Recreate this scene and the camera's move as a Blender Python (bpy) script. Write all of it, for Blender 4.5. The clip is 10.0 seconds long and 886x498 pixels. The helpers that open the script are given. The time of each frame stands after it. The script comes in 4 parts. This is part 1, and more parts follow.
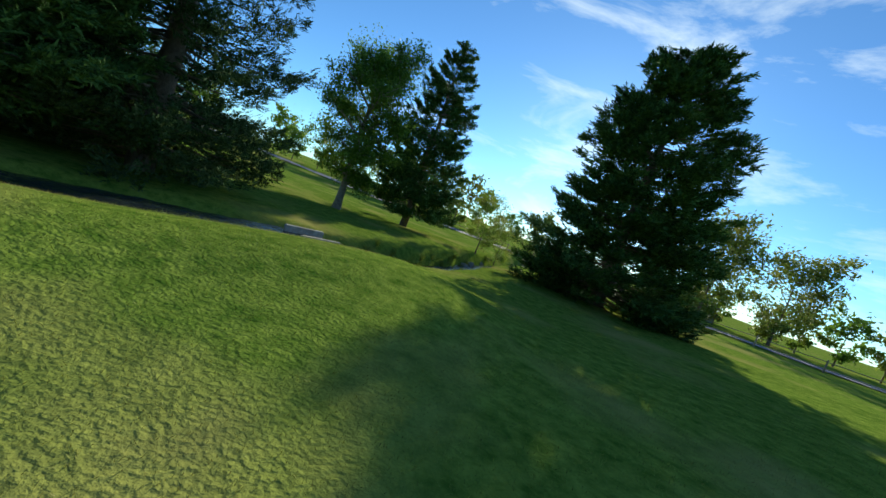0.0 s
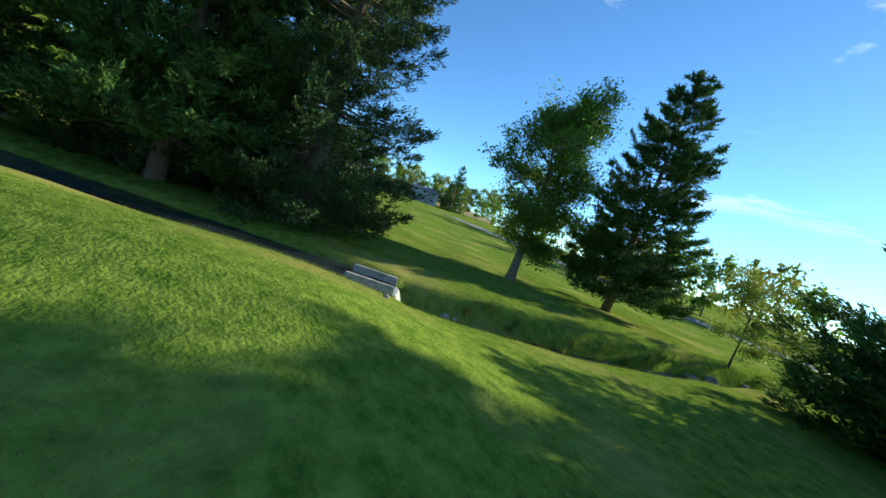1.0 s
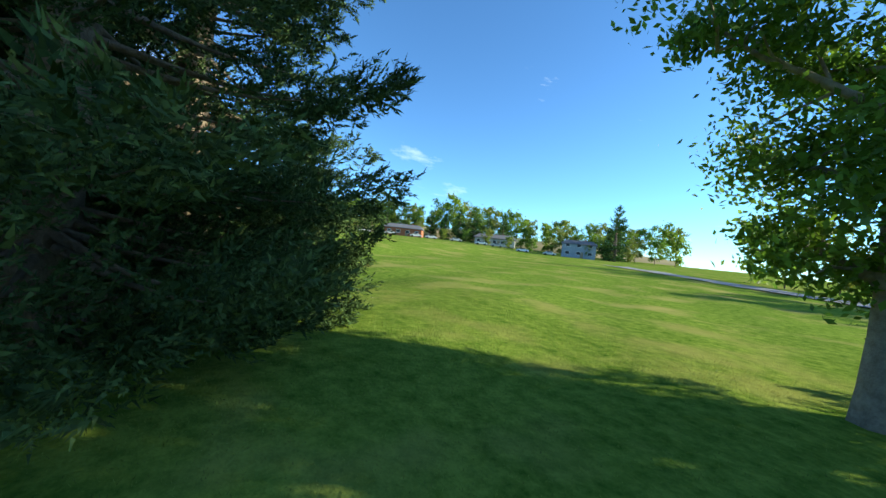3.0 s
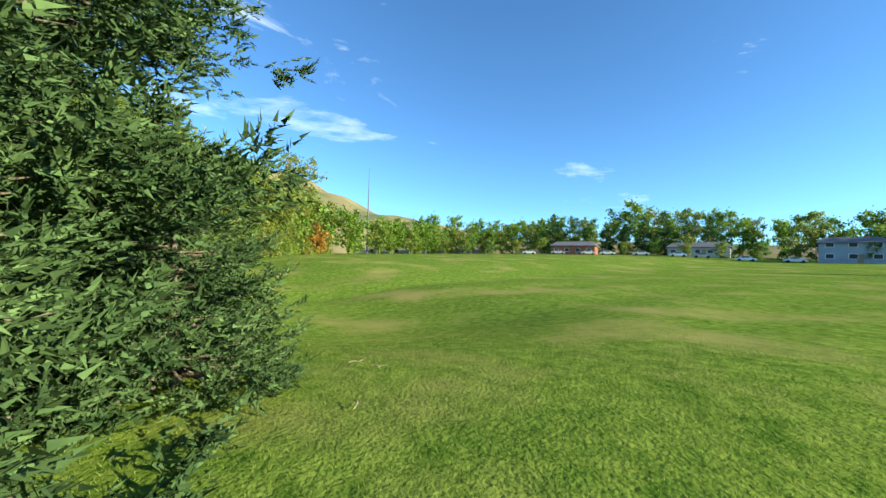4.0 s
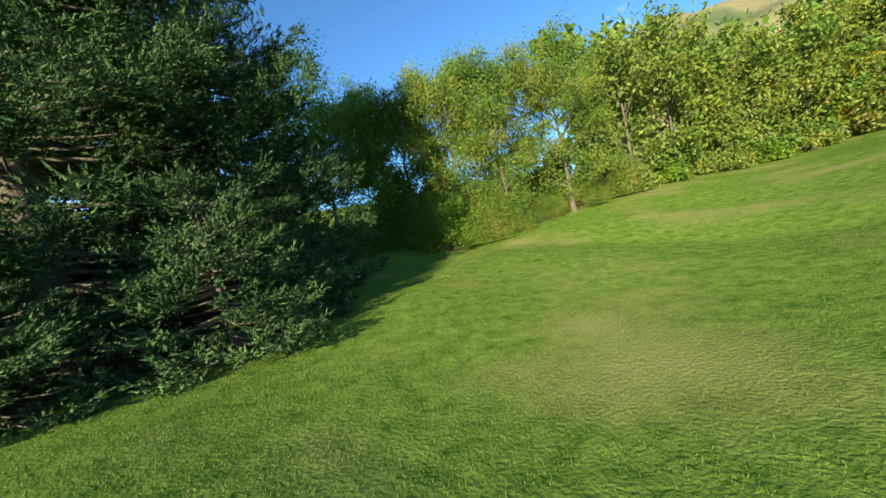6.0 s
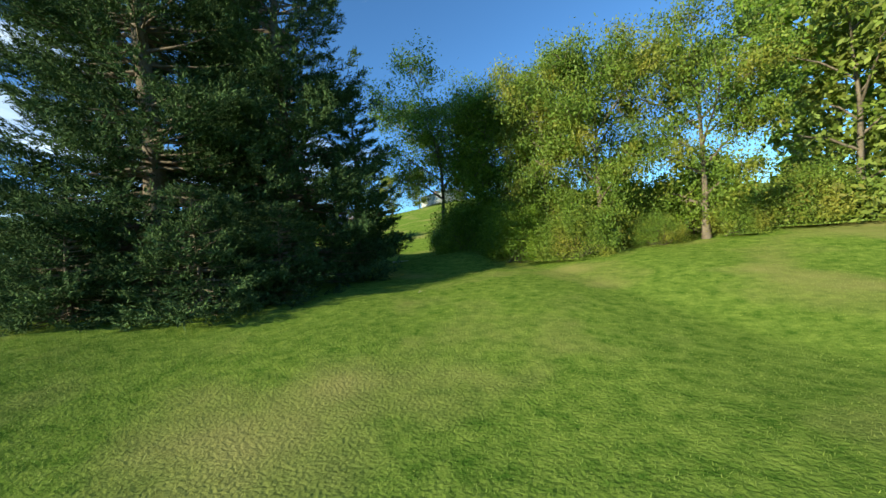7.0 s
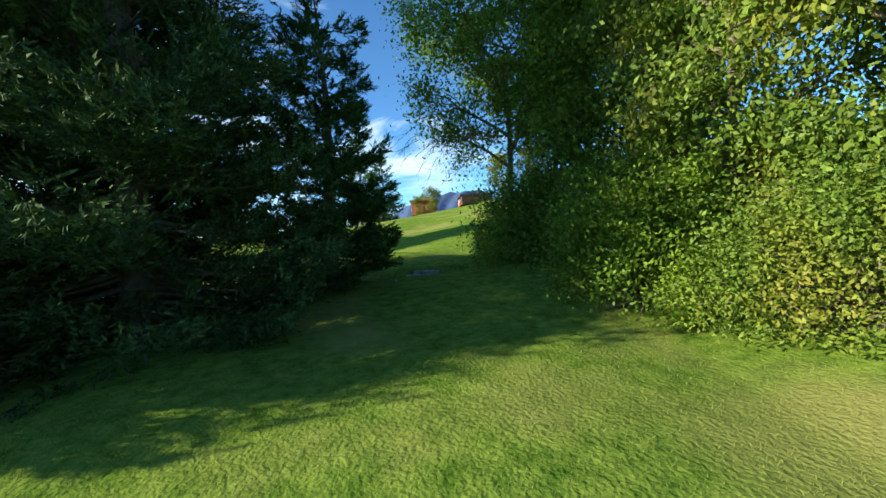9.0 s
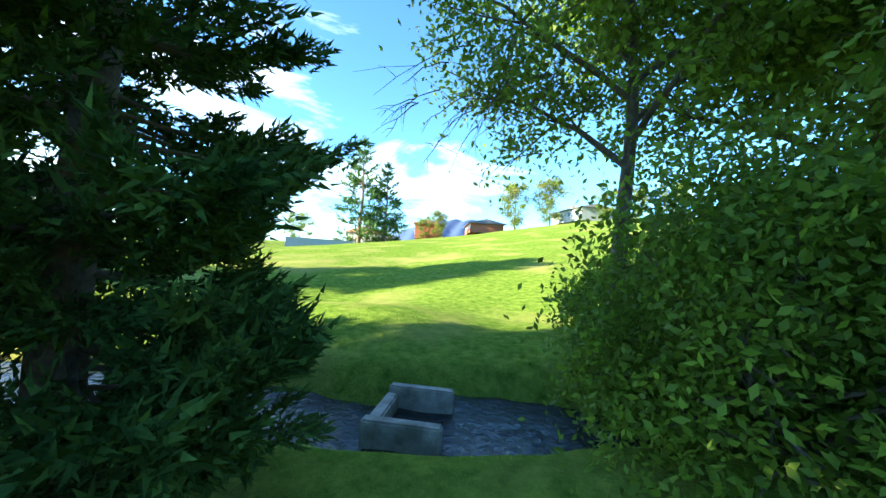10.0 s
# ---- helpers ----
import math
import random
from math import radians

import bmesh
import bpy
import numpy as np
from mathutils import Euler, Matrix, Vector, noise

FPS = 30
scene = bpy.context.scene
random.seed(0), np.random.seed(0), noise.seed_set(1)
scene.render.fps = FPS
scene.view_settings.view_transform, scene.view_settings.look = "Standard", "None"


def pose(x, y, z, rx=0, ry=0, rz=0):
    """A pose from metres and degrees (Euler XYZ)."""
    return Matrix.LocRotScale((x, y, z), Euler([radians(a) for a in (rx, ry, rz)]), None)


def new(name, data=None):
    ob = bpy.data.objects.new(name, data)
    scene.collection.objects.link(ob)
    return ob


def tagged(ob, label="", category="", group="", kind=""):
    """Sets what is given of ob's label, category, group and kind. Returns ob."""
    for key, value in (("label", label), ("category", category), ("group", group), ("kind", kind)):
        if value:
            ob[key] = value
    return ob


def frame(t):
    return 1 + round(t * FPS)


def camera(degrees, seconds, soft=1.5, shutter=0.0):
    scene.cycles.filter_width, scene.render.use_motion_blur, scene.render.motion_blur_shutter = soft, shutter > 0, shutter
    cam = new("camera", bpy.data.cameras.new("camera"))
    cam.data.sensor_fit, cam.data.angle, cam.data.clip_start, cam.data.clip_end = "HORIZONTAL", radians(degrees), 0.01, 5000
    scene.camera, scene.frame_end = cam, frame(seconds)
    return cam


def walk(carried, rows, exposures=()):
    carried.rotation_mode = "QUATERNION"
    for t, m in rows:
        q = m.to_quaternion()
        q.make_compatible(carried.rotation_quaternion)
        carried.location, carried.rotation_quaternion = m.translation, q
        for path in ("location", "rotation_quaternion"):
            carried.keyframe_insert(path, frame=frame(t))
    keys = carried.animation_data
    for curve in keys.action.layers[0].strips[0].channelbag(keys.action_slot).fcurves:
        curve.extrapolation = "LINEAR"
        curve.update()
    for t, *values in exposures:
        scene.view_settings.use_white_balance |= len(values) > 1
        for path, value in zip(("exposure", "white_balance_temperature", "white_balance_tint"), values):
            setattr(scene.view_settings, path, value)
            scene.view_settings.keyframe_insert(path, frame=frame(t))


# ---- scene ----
cam = camera(102.0, 10.0)
PATH = [
    (0.0, pose(-2.842, 0.987, 2.095, 84.04, -20.04, -4.92)),
    (0.5, pose(0.003, 1.997, 2.620, 81.87, -15.84, 19.04)),
    (1.0, pose(1.377, 5.617, 2.269, 84.15, -19.47, 39.14)),
    (1.5, pose(1.379, 8.697, 1.787, 85.35, -20.78, 51.67)),
    (2.0, pose(0.086, 11.320, 1.503, 91.77, -18.76, 57.70)),
    (2.5, pose(-2.073, 13.243, 1.793, 91.55, -13.69, 60.99)),
    (2.7, pose(-3.318, 13.933, 1.970, 90.33, -9.17, 61.05)),
    (3.8, pose(-10.971, 18.806, 1.856, 90.08, 1.57, 78.60)),
    (4.0, pose(-12.565, 19.257, 1.653, 91.80, -1.44, 91.28)),
    (4.5, pose(-15.933, 20.274, 1.042, 93.11, 1.09, 122.43)),
    (5.0, pose(-17.551, 20.756, 1.310, 84.87, 6.72, 140.12)),
    (5.5, pose(-19.967, 20.615, 1.493, 82.39, 12.72, 153.78)),
    (5.7, pose(-21.027, 20.677, 1.342, 85.39, 13.66, 164.17)),
    (6.8, pose(-28.336, 20.027, 1.356, 87.46, 5.96, -155.57)),
    (7.0, pose(-29.237, 18.890, 1.361, 89.03, 4.17, -149.76)),
    (7.5, pose(-31.019, 15.429, 0.773, 96.77, -9.92, -134.72)),
    (8.0, pose(-31.049, 12.589, 0.740, 99.43, -24.60, -129.59)),
    (8.5, pose(-29.634, 11.318, 1.156, 93.88, -15.20, -125.65)),
    (9.0, pose(-26.518, 9.556, 1.784, 87.52, 2.97, -130.20)),
    (9.5, pose(-23.505, 7.923, 2.002, 90.85, 12.18, -136.73)),
    (10.0, pose(-20.349, 4.937, 2.357, 91.59, -3.57, -130.06)),
]
walk(cam, PATH, [(0.0, 0.70, 7400, -6), (0.5, 0.98, 7400, -6), (1.0, 1.15, 7400, -6), (2.0, 1.4, 7400, -6), (2.7, 1.45, 7400, -6), (4.0, 1.35, 7400, -6), (5.5, 1.3, 7400, -6), (7.0, 1.05, 7400, -6), (8.0, 1.05, 7400, -6), (9.0, 1.25, 7400, -6), (9.5, 2.1, 7400, -6), (10.0, 2.55, 7400, -6)])

# ---- world and sun ----
SUN_AZ, SUN_EL = -25.0, 17.5          # degrees left of +y, above the horizon
world = bpy.data.worlds.new("sky")
scene.world = world
world.use_nodes = True
wn, wl = world.node_tree.nodes, world.node_tree.links
wn.clear()
sky = wn.new("ShaderNodeTexSky")
sky.sky_type = 'NISHITA'
sky.sun_disc = False
sky.sun_elevation = radians(SUN_EL)
sky.sun_rotation = radians(-SUN_AZ)
sky.altitude, sky.air_density, sky.dust_density, sky.ozone_density = 1500, 1.0, 0.25, 3.0
wtint = wn.new("ShaderNodeMix"); wtint.data_type = 'RGBA'; wtint.blend_type = 'MULTIPLY'
wtint.inputs[0].default_value = 1.0
wtint.inputs[7].default_value = (0.66, 0.99, 1.40, 1)
wl.new(sky.outputs[0], wtint.inputs[6])
wco = wn.new("ShaderNodeTexCoord")
wmap = wn.new("ShaderNodeMapping"); wmap.inputs["Scale"].default_value = (1.6, 1.6, 5.5)
wl.new(wco.outputs["Generated"], wmap.inputs[0])
wno = wn.new("ShaderNodeTexNoise"); wno.inputs["Scale"].default_value = 1.35; wno.inputs["Detail"].default_value = 8; wno.inputs["Roughness"].default_value = 0.62
wno.inputs["Distortion"].default_value = 0.5
wl.new(wmap.outputs[0], wno.inputs["Vector"])
wdot = wn.new("ShaderNodeVectorMath"); wdot.operation = 'DOT_PRODUCT'
wdot.inputs[1].default_value = (0.94, 0.34, 0.0)
wl.new(wco.outputs["Generated"], wdot.inputs[0])
wthick = wn.new("ShaderNodeMapRange")
wthick.inputs[1].default_value, wthick.inputs[2].default_value = 0.15, 0.85
wthick.inputs[3].default_value, wthick.inputs[4].default_value = -0.03, 0.115
wl.new(wdot.outputs["Value"], wthick.inputs[0])
wsum = wn.new("ShaderNodeMath"); wsum.operation = 'ADD'
wl.new(wno.outputs[0], wsum.inputs[0]); wl.new(wthick.outputs[0], wsum.inputs[1])
wra = wn.new("ShaderNodeValToRGB")
wra.color_ramp.elements[0].position, wra.color_ramp.elements[1].position = 0.575, 0.90
wl.new(wsum.outputs[0], wra.inputs[0])
wcl = wn.new("ShaderNodeMix"); wcl.data_type = 'RGBA'
wl.new(wra.outputs[0], wcl.inputs[0])
wl.new(wtint.outputs[2], wcl.inputs[6])
wcl.inputs[7].default_value = (7.6, 8.3, 9.6, 1)
wbg = wn.new("ShaderNodeBackground"); wbg.inputs[1].default_value = 0.1
wl.new(wcl.outputs[2], wbg.inputs[0])
wout = wn.new("ShaderNodeOutputWorld")
wl.new(wbg.outputs[0], wout.inputs[0])

sun = new("sun", bpy.data.lights.new("sun", 'SUN'))
sun.data.energy, sun.data.angle, sun.data.color = 4.6, radians(0.6), (1.0, 0.93, 0.83)
sd = Vector((-math.sin(radians(SUN_AZ)) * math.cos(radians(SUN_EL)), math.cos(radians(SUN_AZ)) * math.cos(radians(SUN_EL)), math.sin(radians(SUN_EL))))
sun.rotation_euler = sd.to_track_quat("Z", "Y").to_euler()


# ---- materials ----
def material(name, c1, c2, scale=3.0, rough=0.8, bump=0.0, bscale=None, c3=None, scale3=0.3, island=0.0, through_light=0.0, metal=0.0, objrand=0.0, spec=0.3):
    """Two-tone noise material with a third colour in broad patches, fine relief and, for leaves, light that comes through."""
    m = bpy.data.materials.new(name)
    m.use_nodes = True
    n, l = m.node_tree.nodes, m.node_tree.links
    n.clear()
    co = n.new("ShaderNodeTexCoord")
    no = n.new("ShaderNodeTexNoise"); no.inputs["Scale"].default_value = scale; no.inputs["Detail"].default_value = 6; no.inputs["Roughness"].default_value = 0.73
    l.new(co.outputs["Object"], no.inputs["Vector"])
    ra = n.new("ShaderNodeValToRGB")
    ra.color_ramp.elements[0].position, ra.color_ramp.elements[1].position = 0.34, 0.66
    ra.color_ramp.elements[0].color, ra.color_ramp.elements[1].color = (*c1, 1), (*c2, 1)
    l.new(no.outputs[0], ra.inputs[0])
    col = ra.outputs[0]
    if island > 0 or objrand > 0:
        hsv = n.new("ShaderNodeHueSaturation")
        mr = n.new("ShaderNodeMapRange")
        k = island or objrand
        mr.inputs[3].default_value, mr.inputs[4].default_value = 1 - k, 1 + k
        if island > 0:
            l.new(n.new("ShaderNodeNewGeometry").outputs["Random Per Island"], mr.inputs[0])
        else:
            l.new(n.new("ShaderNodeObjectInfo").outputs["Random"], mr.inputs[0])
        l.new(mr.outputs[0], hsv.inputs["Value"])
        l.new(col, hsv.inputs["Color"])
        col = hsv.outputs[0]
    if c3:
        n3 = n.new("ShaderNodeTexNoise"); n3.inputs["Scale"].default_value = scale3; n3.inputs["Detail"].default_value = 4
        l.new(co.outputs["Object"], n3.inputs["Vector"])
        r3 = n.new("ShaderNodeValToRGB"); r3.color_ramp.elements[0].position, r3.color_ramp.elements[1].position = 0.5, 0.72
        l.new(n3.outputs[0], r3.inputs[0])
        mx = n.new("ShaderNodeMix"); mx.data_type = 'RGBA'
        l.new(r3.outputs[0], mx.inputs[0]); l.new(col, mx.inputs[6]); mx.inputs[7].default_value = (*c3, 1)
        col = mx.outputs[2]
    p = n.new("ShaderNodeBsdfPrincipled")
    p.inputs["Roughness"].default_value, p.inputs["Metallic"].default_value, p.inputs["Specular IOR Level"].default_value = rough, metal, spec
    l.new(col, p.inputs["Base Color"])
    if bump > 0:
        nb = n.new("ShaderNodeTexNoise"); nb.inputs["Scale"].default_value = bscale or scale * 6; nb.inputs["Detail"].default_value = 5
        l.new(co.outputs["Object"], nb.inputs["Vector"])
        bu = n.new("ShaderNodeBump"); bu.inputs["Strength"].default_value = 0.9; bu.inputs["Distance"].default_value = bump
        l.new(nb.outputs[0], bu.inputs["Height"]); l.new(bu.outputs[0], p.inputs["Normal"])
    o = n.new("ShaderNodeOutputMaterial")
    if through_light > 0:
        tr = n.new("ShaderNodeBsdfTranslucent"); l.new(col, tr.inputs[0])
        ms = n.new("ShaderNodeMixShader"); ms.inputs[0].default_value = through_light
        l.new(p.outputs[0], ms.inputs[1]); l.new(tr.outputs[0], ms.inputs[2]); l.new(ms.outputs[0], o.inputs[0])
    else:
        l.new(p.outputs[0], o.inputs[0])
    return m


M_LAWN = material("lawn", (0.060, 0.125, 0.016), (0.215, 0.285, 0.050), 3.6, 1.0, 0.027, 20, (0.285, 0.265, 0.085), 0.26, spec=0.0)
M_BLADE = material("grass_blade", (0.10, 0.165, 0.024), (0.255, 0.305, 0.058), 2.2, 0.7, island=0.45, c3=(0.31, 0.28, 0.09), scale3=0.26, through_light=0.35)
M_NEEDLE = material("spruce_needles", (0.020, 0.045, 0.016), (0.100, 0.158, 0.058), 1.1, 0.75, island=0.5, through_light=0.05, spec=0.06)
M_NEEDLE_D = material("dark_spruce_needles", (0.028, 0.072, 0.020), (0.105, 0.195, 0.050), 1.3, 0.75, island=0.5, through_light=0.12, spec=0.08)
M_BARK = material("bark", (0.10, 0.075, 0.05), (0.21, 0.17, 0.125), 5, 0.9, 0.03, 22)
M_BARK_L = material("pale_bark", (0.17, 0.14, 0.11), (0.33, 0.29, 0.23), 5, 0.9, 0.02, 22)
M_LEAF = material("green_leaves", (0.085, 0.18, 0.022), (0.18, 0.29, 0.04), 0.7, 0.55, island=0.4, through_light=0.42)
M_LEAF_D = material("dark_green_leaves", (0.10, 0.19, 0.02), (0.24, 0.34, 0.04), 0.7, 0.55, island=0.4, through_light=0.45)
M_LEAF_Y = material("yellowing_leaves", (0.105, 0.185, 0.03), (0.23, 0.30, 0.045), 0.6, 0.55, island=0.4, c3=(0.34, 0.30, 0.055), scale3=0.6, through_light=0.4)
M_LEAF_YG = material("yellow_green_leaves", (0.115, 0.175, 0.03), (0.235, 0.28, 0.05), 0.6, 0.55, island=0.4, c3=(0.30, 0.25, 0.06), scale3=0.35, through_light=0.35)
M_LEAF_O = material("orange_leaves", (0.33, 0.15, 0.035), (0.45, 0.26, 0.04), 0.6, 0.55, island=0.35, through_light=0.4)
M_LEAF_G = material("golden_leaves", (0.42, 0.32, 0.03), (0.55, 0.42, 0.05), 0.6, 0.55, island=0.3, through_light=0.4)
M_CONC = material("weathered_concrete", (0.27, 0.255, 0.22), (0.46, 0.44, 0.39), 6, 0.9, 0.012, 40, (0.15, 0.15, 0.12), 2.5)
M_ROCK = material("river_rock", (0.17, 0.16, 0.145), (0.36, 0.34, 0.30), 5, 0.9, 0.02, 18, objrand=0.25)
M_BED = material("stream_bed", (0.035, 0.03, 0.022), (0.09, 0.08, 0.06), 6, 0.8, 0.04, 20)
M_ROAD = material("asphalt", (0.17, 0.17, 0.175), (0.24, 0.24, 0.245), 3, 0.85, 0.006, 60)
M_HILL = material("dry_hillside", (0.20, 0.16, 0.075), (0.30, 0.24, 0.11), 0.02, 0.95, 0.0, None, (0.07, 0.10, 0.035), 0.012)
# blue of distance haze is painted into the mountain's base colour
M_BLUE = material("mountain_painted_haze", (0.05, 0.085, 0.18), (0.065, 0.105, 0.21), 0.004, 1.0)
M_WALL_W = material("pale_siding", (0.36, 0.36, 0.35), (0.46, 0.46, 0.45), 2, 0.8)
M_WALL_R = material("red_brick", (0.30, 0.10, 0.055), (0.40, 0.155, 0.085), 4, 0.9)
M_WALL_B = material("bluish_render", (0.24, 0.30, 0.36), (0.31, 0.37, 0.43), 0.4, 0.85)
M_ROOF = material("grey_shingles", (0.10, 0.10, 0.11), (0.18, 0.18, 0.19), 4, 0.9)
M_ROOF_R = material("reddish_roof", (0.26, 0.13, 0.08), (0.36, 0.19, 0.12), 4, 0.9)
M_PAINT_W = material("white_paint", (0.72, 0.72, 0.70), (0.80, 0.80, 0.78), 3, 0.6)
M_WOOD = material("weathered_wood", (0.22, 0.17, 0.12), (0.36, 0.29, 0.21), 6, 0.85, 0.01, 40)
M_CAR = material("car_paint", (0.45, 0.46, 0.47), (0.75, 0.75, 0.75), 0.5, 0.25, objrand=0.5, spec=0.6)
M_TYRE = material("tyre", (0.02, 0.02, 0.02), (0.035, 0.035, 0.035), 8, 0.9)
M_STEEL = material("dull_steel", (0.10, 0.10, 0.11), (0.16, 0.16, 0.17), 8, 0.7)
M_FOAM = material("white_water", (0.05, 0.065, 0.07), (0.32, 0.35, 0.36), 9, 0.3, 0.03, 22, c3=(0.05, 0.07, 0.08), scale3=4.0, spec=0.5)
M_STRAW = material("dry_stick", (0.26, 0.22, 0.14), (0.40, 0.35, 0.24), 9, 0.9)


def plain(name, col, rough=0.5, trans=0.0, ior=1.45):
    m = bpy.data.materials.new(name)
    m.use_nodes = True
    p = m.node_tree.nodes["Principled BSDF"]
    p.inputs["Base Color"].default_value, p.inputs["Roughness"].default_value = (*col, 1), rough
    p.inputs["Transmission Weight"].default_value, p.inputs["IOR"].default_value = trans, ior
    return m


M_GLASS = plain("window_glass", (0.05, 0.06, 0.07), 0.08)


def water_material():
    m = bpy.data.materials.new("stream_water")
    m.use_nodes = True
    n, l = m.node_tree.nodes, m.node_tree.links
    p = n["Principled BSDF"]
    p.inputs["Base Color"].default_value, p.inputs["Roughness"].default_value, p.inputs["IOR"].default_value = (0.018, 0.026, 0.03, 1), 0.06, 1.33
    co = n.new("ShaderNodeTexCoord")
    w1 = n.new("ShaderNodeTexNoise"); w1.inputs["Scale"].default_value = 7; w1.inputs["Detail"].default_value = 4; w1.inputs["Distortion"].default_value = 0.8
    l.new(co.outputs["Object"], w1.inputs["Vector"])
    bu = n.new("ShaderNodeBump"); bu.inputs["Strength"].default_value = 1.0; bu.inputs["Distance"].default_value = 0.06
    l.new(w1.outputs[0], bu.inputs["Height"]); l.new(bu.outputs[0], p.inputs["Normal"])
    return m


M_WATER = water_material()


# ---- mesh helpers ----
def raw_mesh(name, verts, faces, mat, smooth=False):
    """A mesh from arrays: verts (n, 3) and faces (m, 3 or 4)."""
    verts, faces = np.asarray(verts, np.float32), np.asarray(faces, np.int32)
    me = bpy.data.meshes.new(name)
    k = faces.shape[1]
    me.vertices.add(len(verts)); me.vertices.foreach_set("co", verts.ravel())
    me.loops.add(faces.size); me.loops.foreach_set("vertex_index", faces.ravel())
    me.polygons.add(len(faces)); me.polygons.foreach_set("loop_start", np.arange(0, faces.size, k, dtype=np.int32))
    if smooth:
        me.polygons.foreach_set("use_smooth", np.ones(len(faces), bool))
    me.update(calc_edges=True)
    me.materials.append(mat)
    return me


def child(name, me, parent, label="", kind=""):
    ob = new(name, me)
    ob.parent = parent
    return tagged(ob, label, "", "", kind)


def part(name, bm, mat, parent, label=""):
    me = bpy.data.meshes.new(name)
    bm.to_mesh(me); bm.free()
    me.materials.append(mat)
    return child(name, me, parent, label)


def box(bm, cx, cy, cz, sx, sy, sz, bevel=0.0, turn=0.0):
    r = bmesh.ops.create_cube(bm, size=1.0, matrix=pose(cx, cy, cz, 0, 0, turn) @ Matrix.Diagonal((sx, sy, sz, 1)))
    if bevel > 0:
        es = list({e for v in r["verts"] for e in v.link_edges})
        bmesh.ops.bevel(bm, geom=es, offset=bevel, segments=2, affect='EDGES')
    return bm


def empty(name, m):
    ob = new(name)
    ob.matrix_basis = m
    return ob


def tubes(lines, sides=6):
    """Tapered tubes: each line is (points (n, 3), radii (n))."""
    V, Fa, base = [], [], 0
    ang = np.linspace(0, 2 * np.pi, sides, endpoint=False)
    for pts, rad in lines:
        pts, rad = np.asarray(pts, float), np.asarray(rad, float)
        d = np.gradient(pts, axis=0); d /= np.linalg.norm(d, axis=1, keepdims=True) + 1e-9
        ref = np.where(np.abs(d[:, 2:3]) > 0.9, np.array([[1.0, 0, 0]]), np.array([[0, 0, 1.0]]))
        a = np.cross(d, ref); a /= np.linalg.norm(a, axis=1, keepdims=True) + 1e-9
        b = np.cross(d, a)
        ring = pts[:, None] + rad[:, None, None] * (np.cos(ang)[None, :, None] * a[:, None] + np.sin(ang)[None, :, None] * b[:, None])
        V.append(ring.reshape(-1, 3))
        n = len(pts)
        i = np.arange(n - 1)[:, None] * sides; j = np.arange(sides)[None]
        q = np.stack([i + j, i + (j + 1) % sides, i + sides + (j + 1) % sides, i + sides + j], -1).reshape(-1, 4) + base
        Fa.append(q); base += n * sides
    return np.concatenate(V), np.concatenate(Fa)


def frames_of(d):
    """Two directions across each of the directions d (n, 3)."""
    r = np.where(np.abs(d[:, 2:3]) > 0.9, np.array([[1.0, 0, 0]]), np.array([[0, 0, 1.0]]))
    a = np.cross(d, r); a /= np.linalg.norm(a, axis=1, keepdims=True) + 1e-9
    return a, np.cross(d, a)


def leaves(centres, size, rng, droop=0.3):
    """Folded four-cornered leaves at the centres, facing all ways."""
    n = len(centres)
    d = rng.normal(size=(n, 3)); d[:, 2] -= droop; d /= np.linalg.norm(d, axis=1, keepdims=True)
    a, b = frames_of(d)
    th = rng.uniform(0, 2 * np.pi, (n, 1)); a, b = a * np.cos(th) + b * np.sin(th), -a * np.sin(th) + b * np.cos(th)
    s = size * rng.uniform(0.6, 1.3, (n, 1))
    q = np.stack([centres - d * s, centres + a * s * 0.5 + b * s * 0.12, centres + d * s, centres - a * s * 0.5 + b * s * 0.12], 1)
    return q.reshape(-1, 3), np.arange(4 * n).reshape(-1, 4)


# ---- ground ----
W1, W2 = np.array([-5.35, 12.05]), np.array([-16.55, 2.1])     # the two weirs
AX = np.array([0.7476, 0.6642]); NA = np.array([0.6642, -0.7476])   # along the stream, and across it


def smooth(e0, e1, x):
    t = np.clip((x - e0) / (e1 - e0), 0, 1)
    return t * t * (3 - 2 * t)


def along(x, y):
    rx, ry = x - W1[0], y - W1[1]
    a, s = rx * AX[0] + ry * AX[1], rx * NA[0] + ry * NA[1]
    bend = np.where(a > 0, -0.021 * np.minimum(a, 13) ** 2 - 0.35 * np.maximum(a - 13, 0), 0) + 0.25 * np.sin(a * 0.55) * smooth(-30, -19, -np.abs(a + 7.5) - 12.5)
    return a, s, s - bend


def water_level(a):
    return np.where(a < -14.9, 0.16, np.where(a < 0.75, -0.03 - 0.004 * (a + 17), -0.62 - 0.012 * np.minimum(a, 40)))


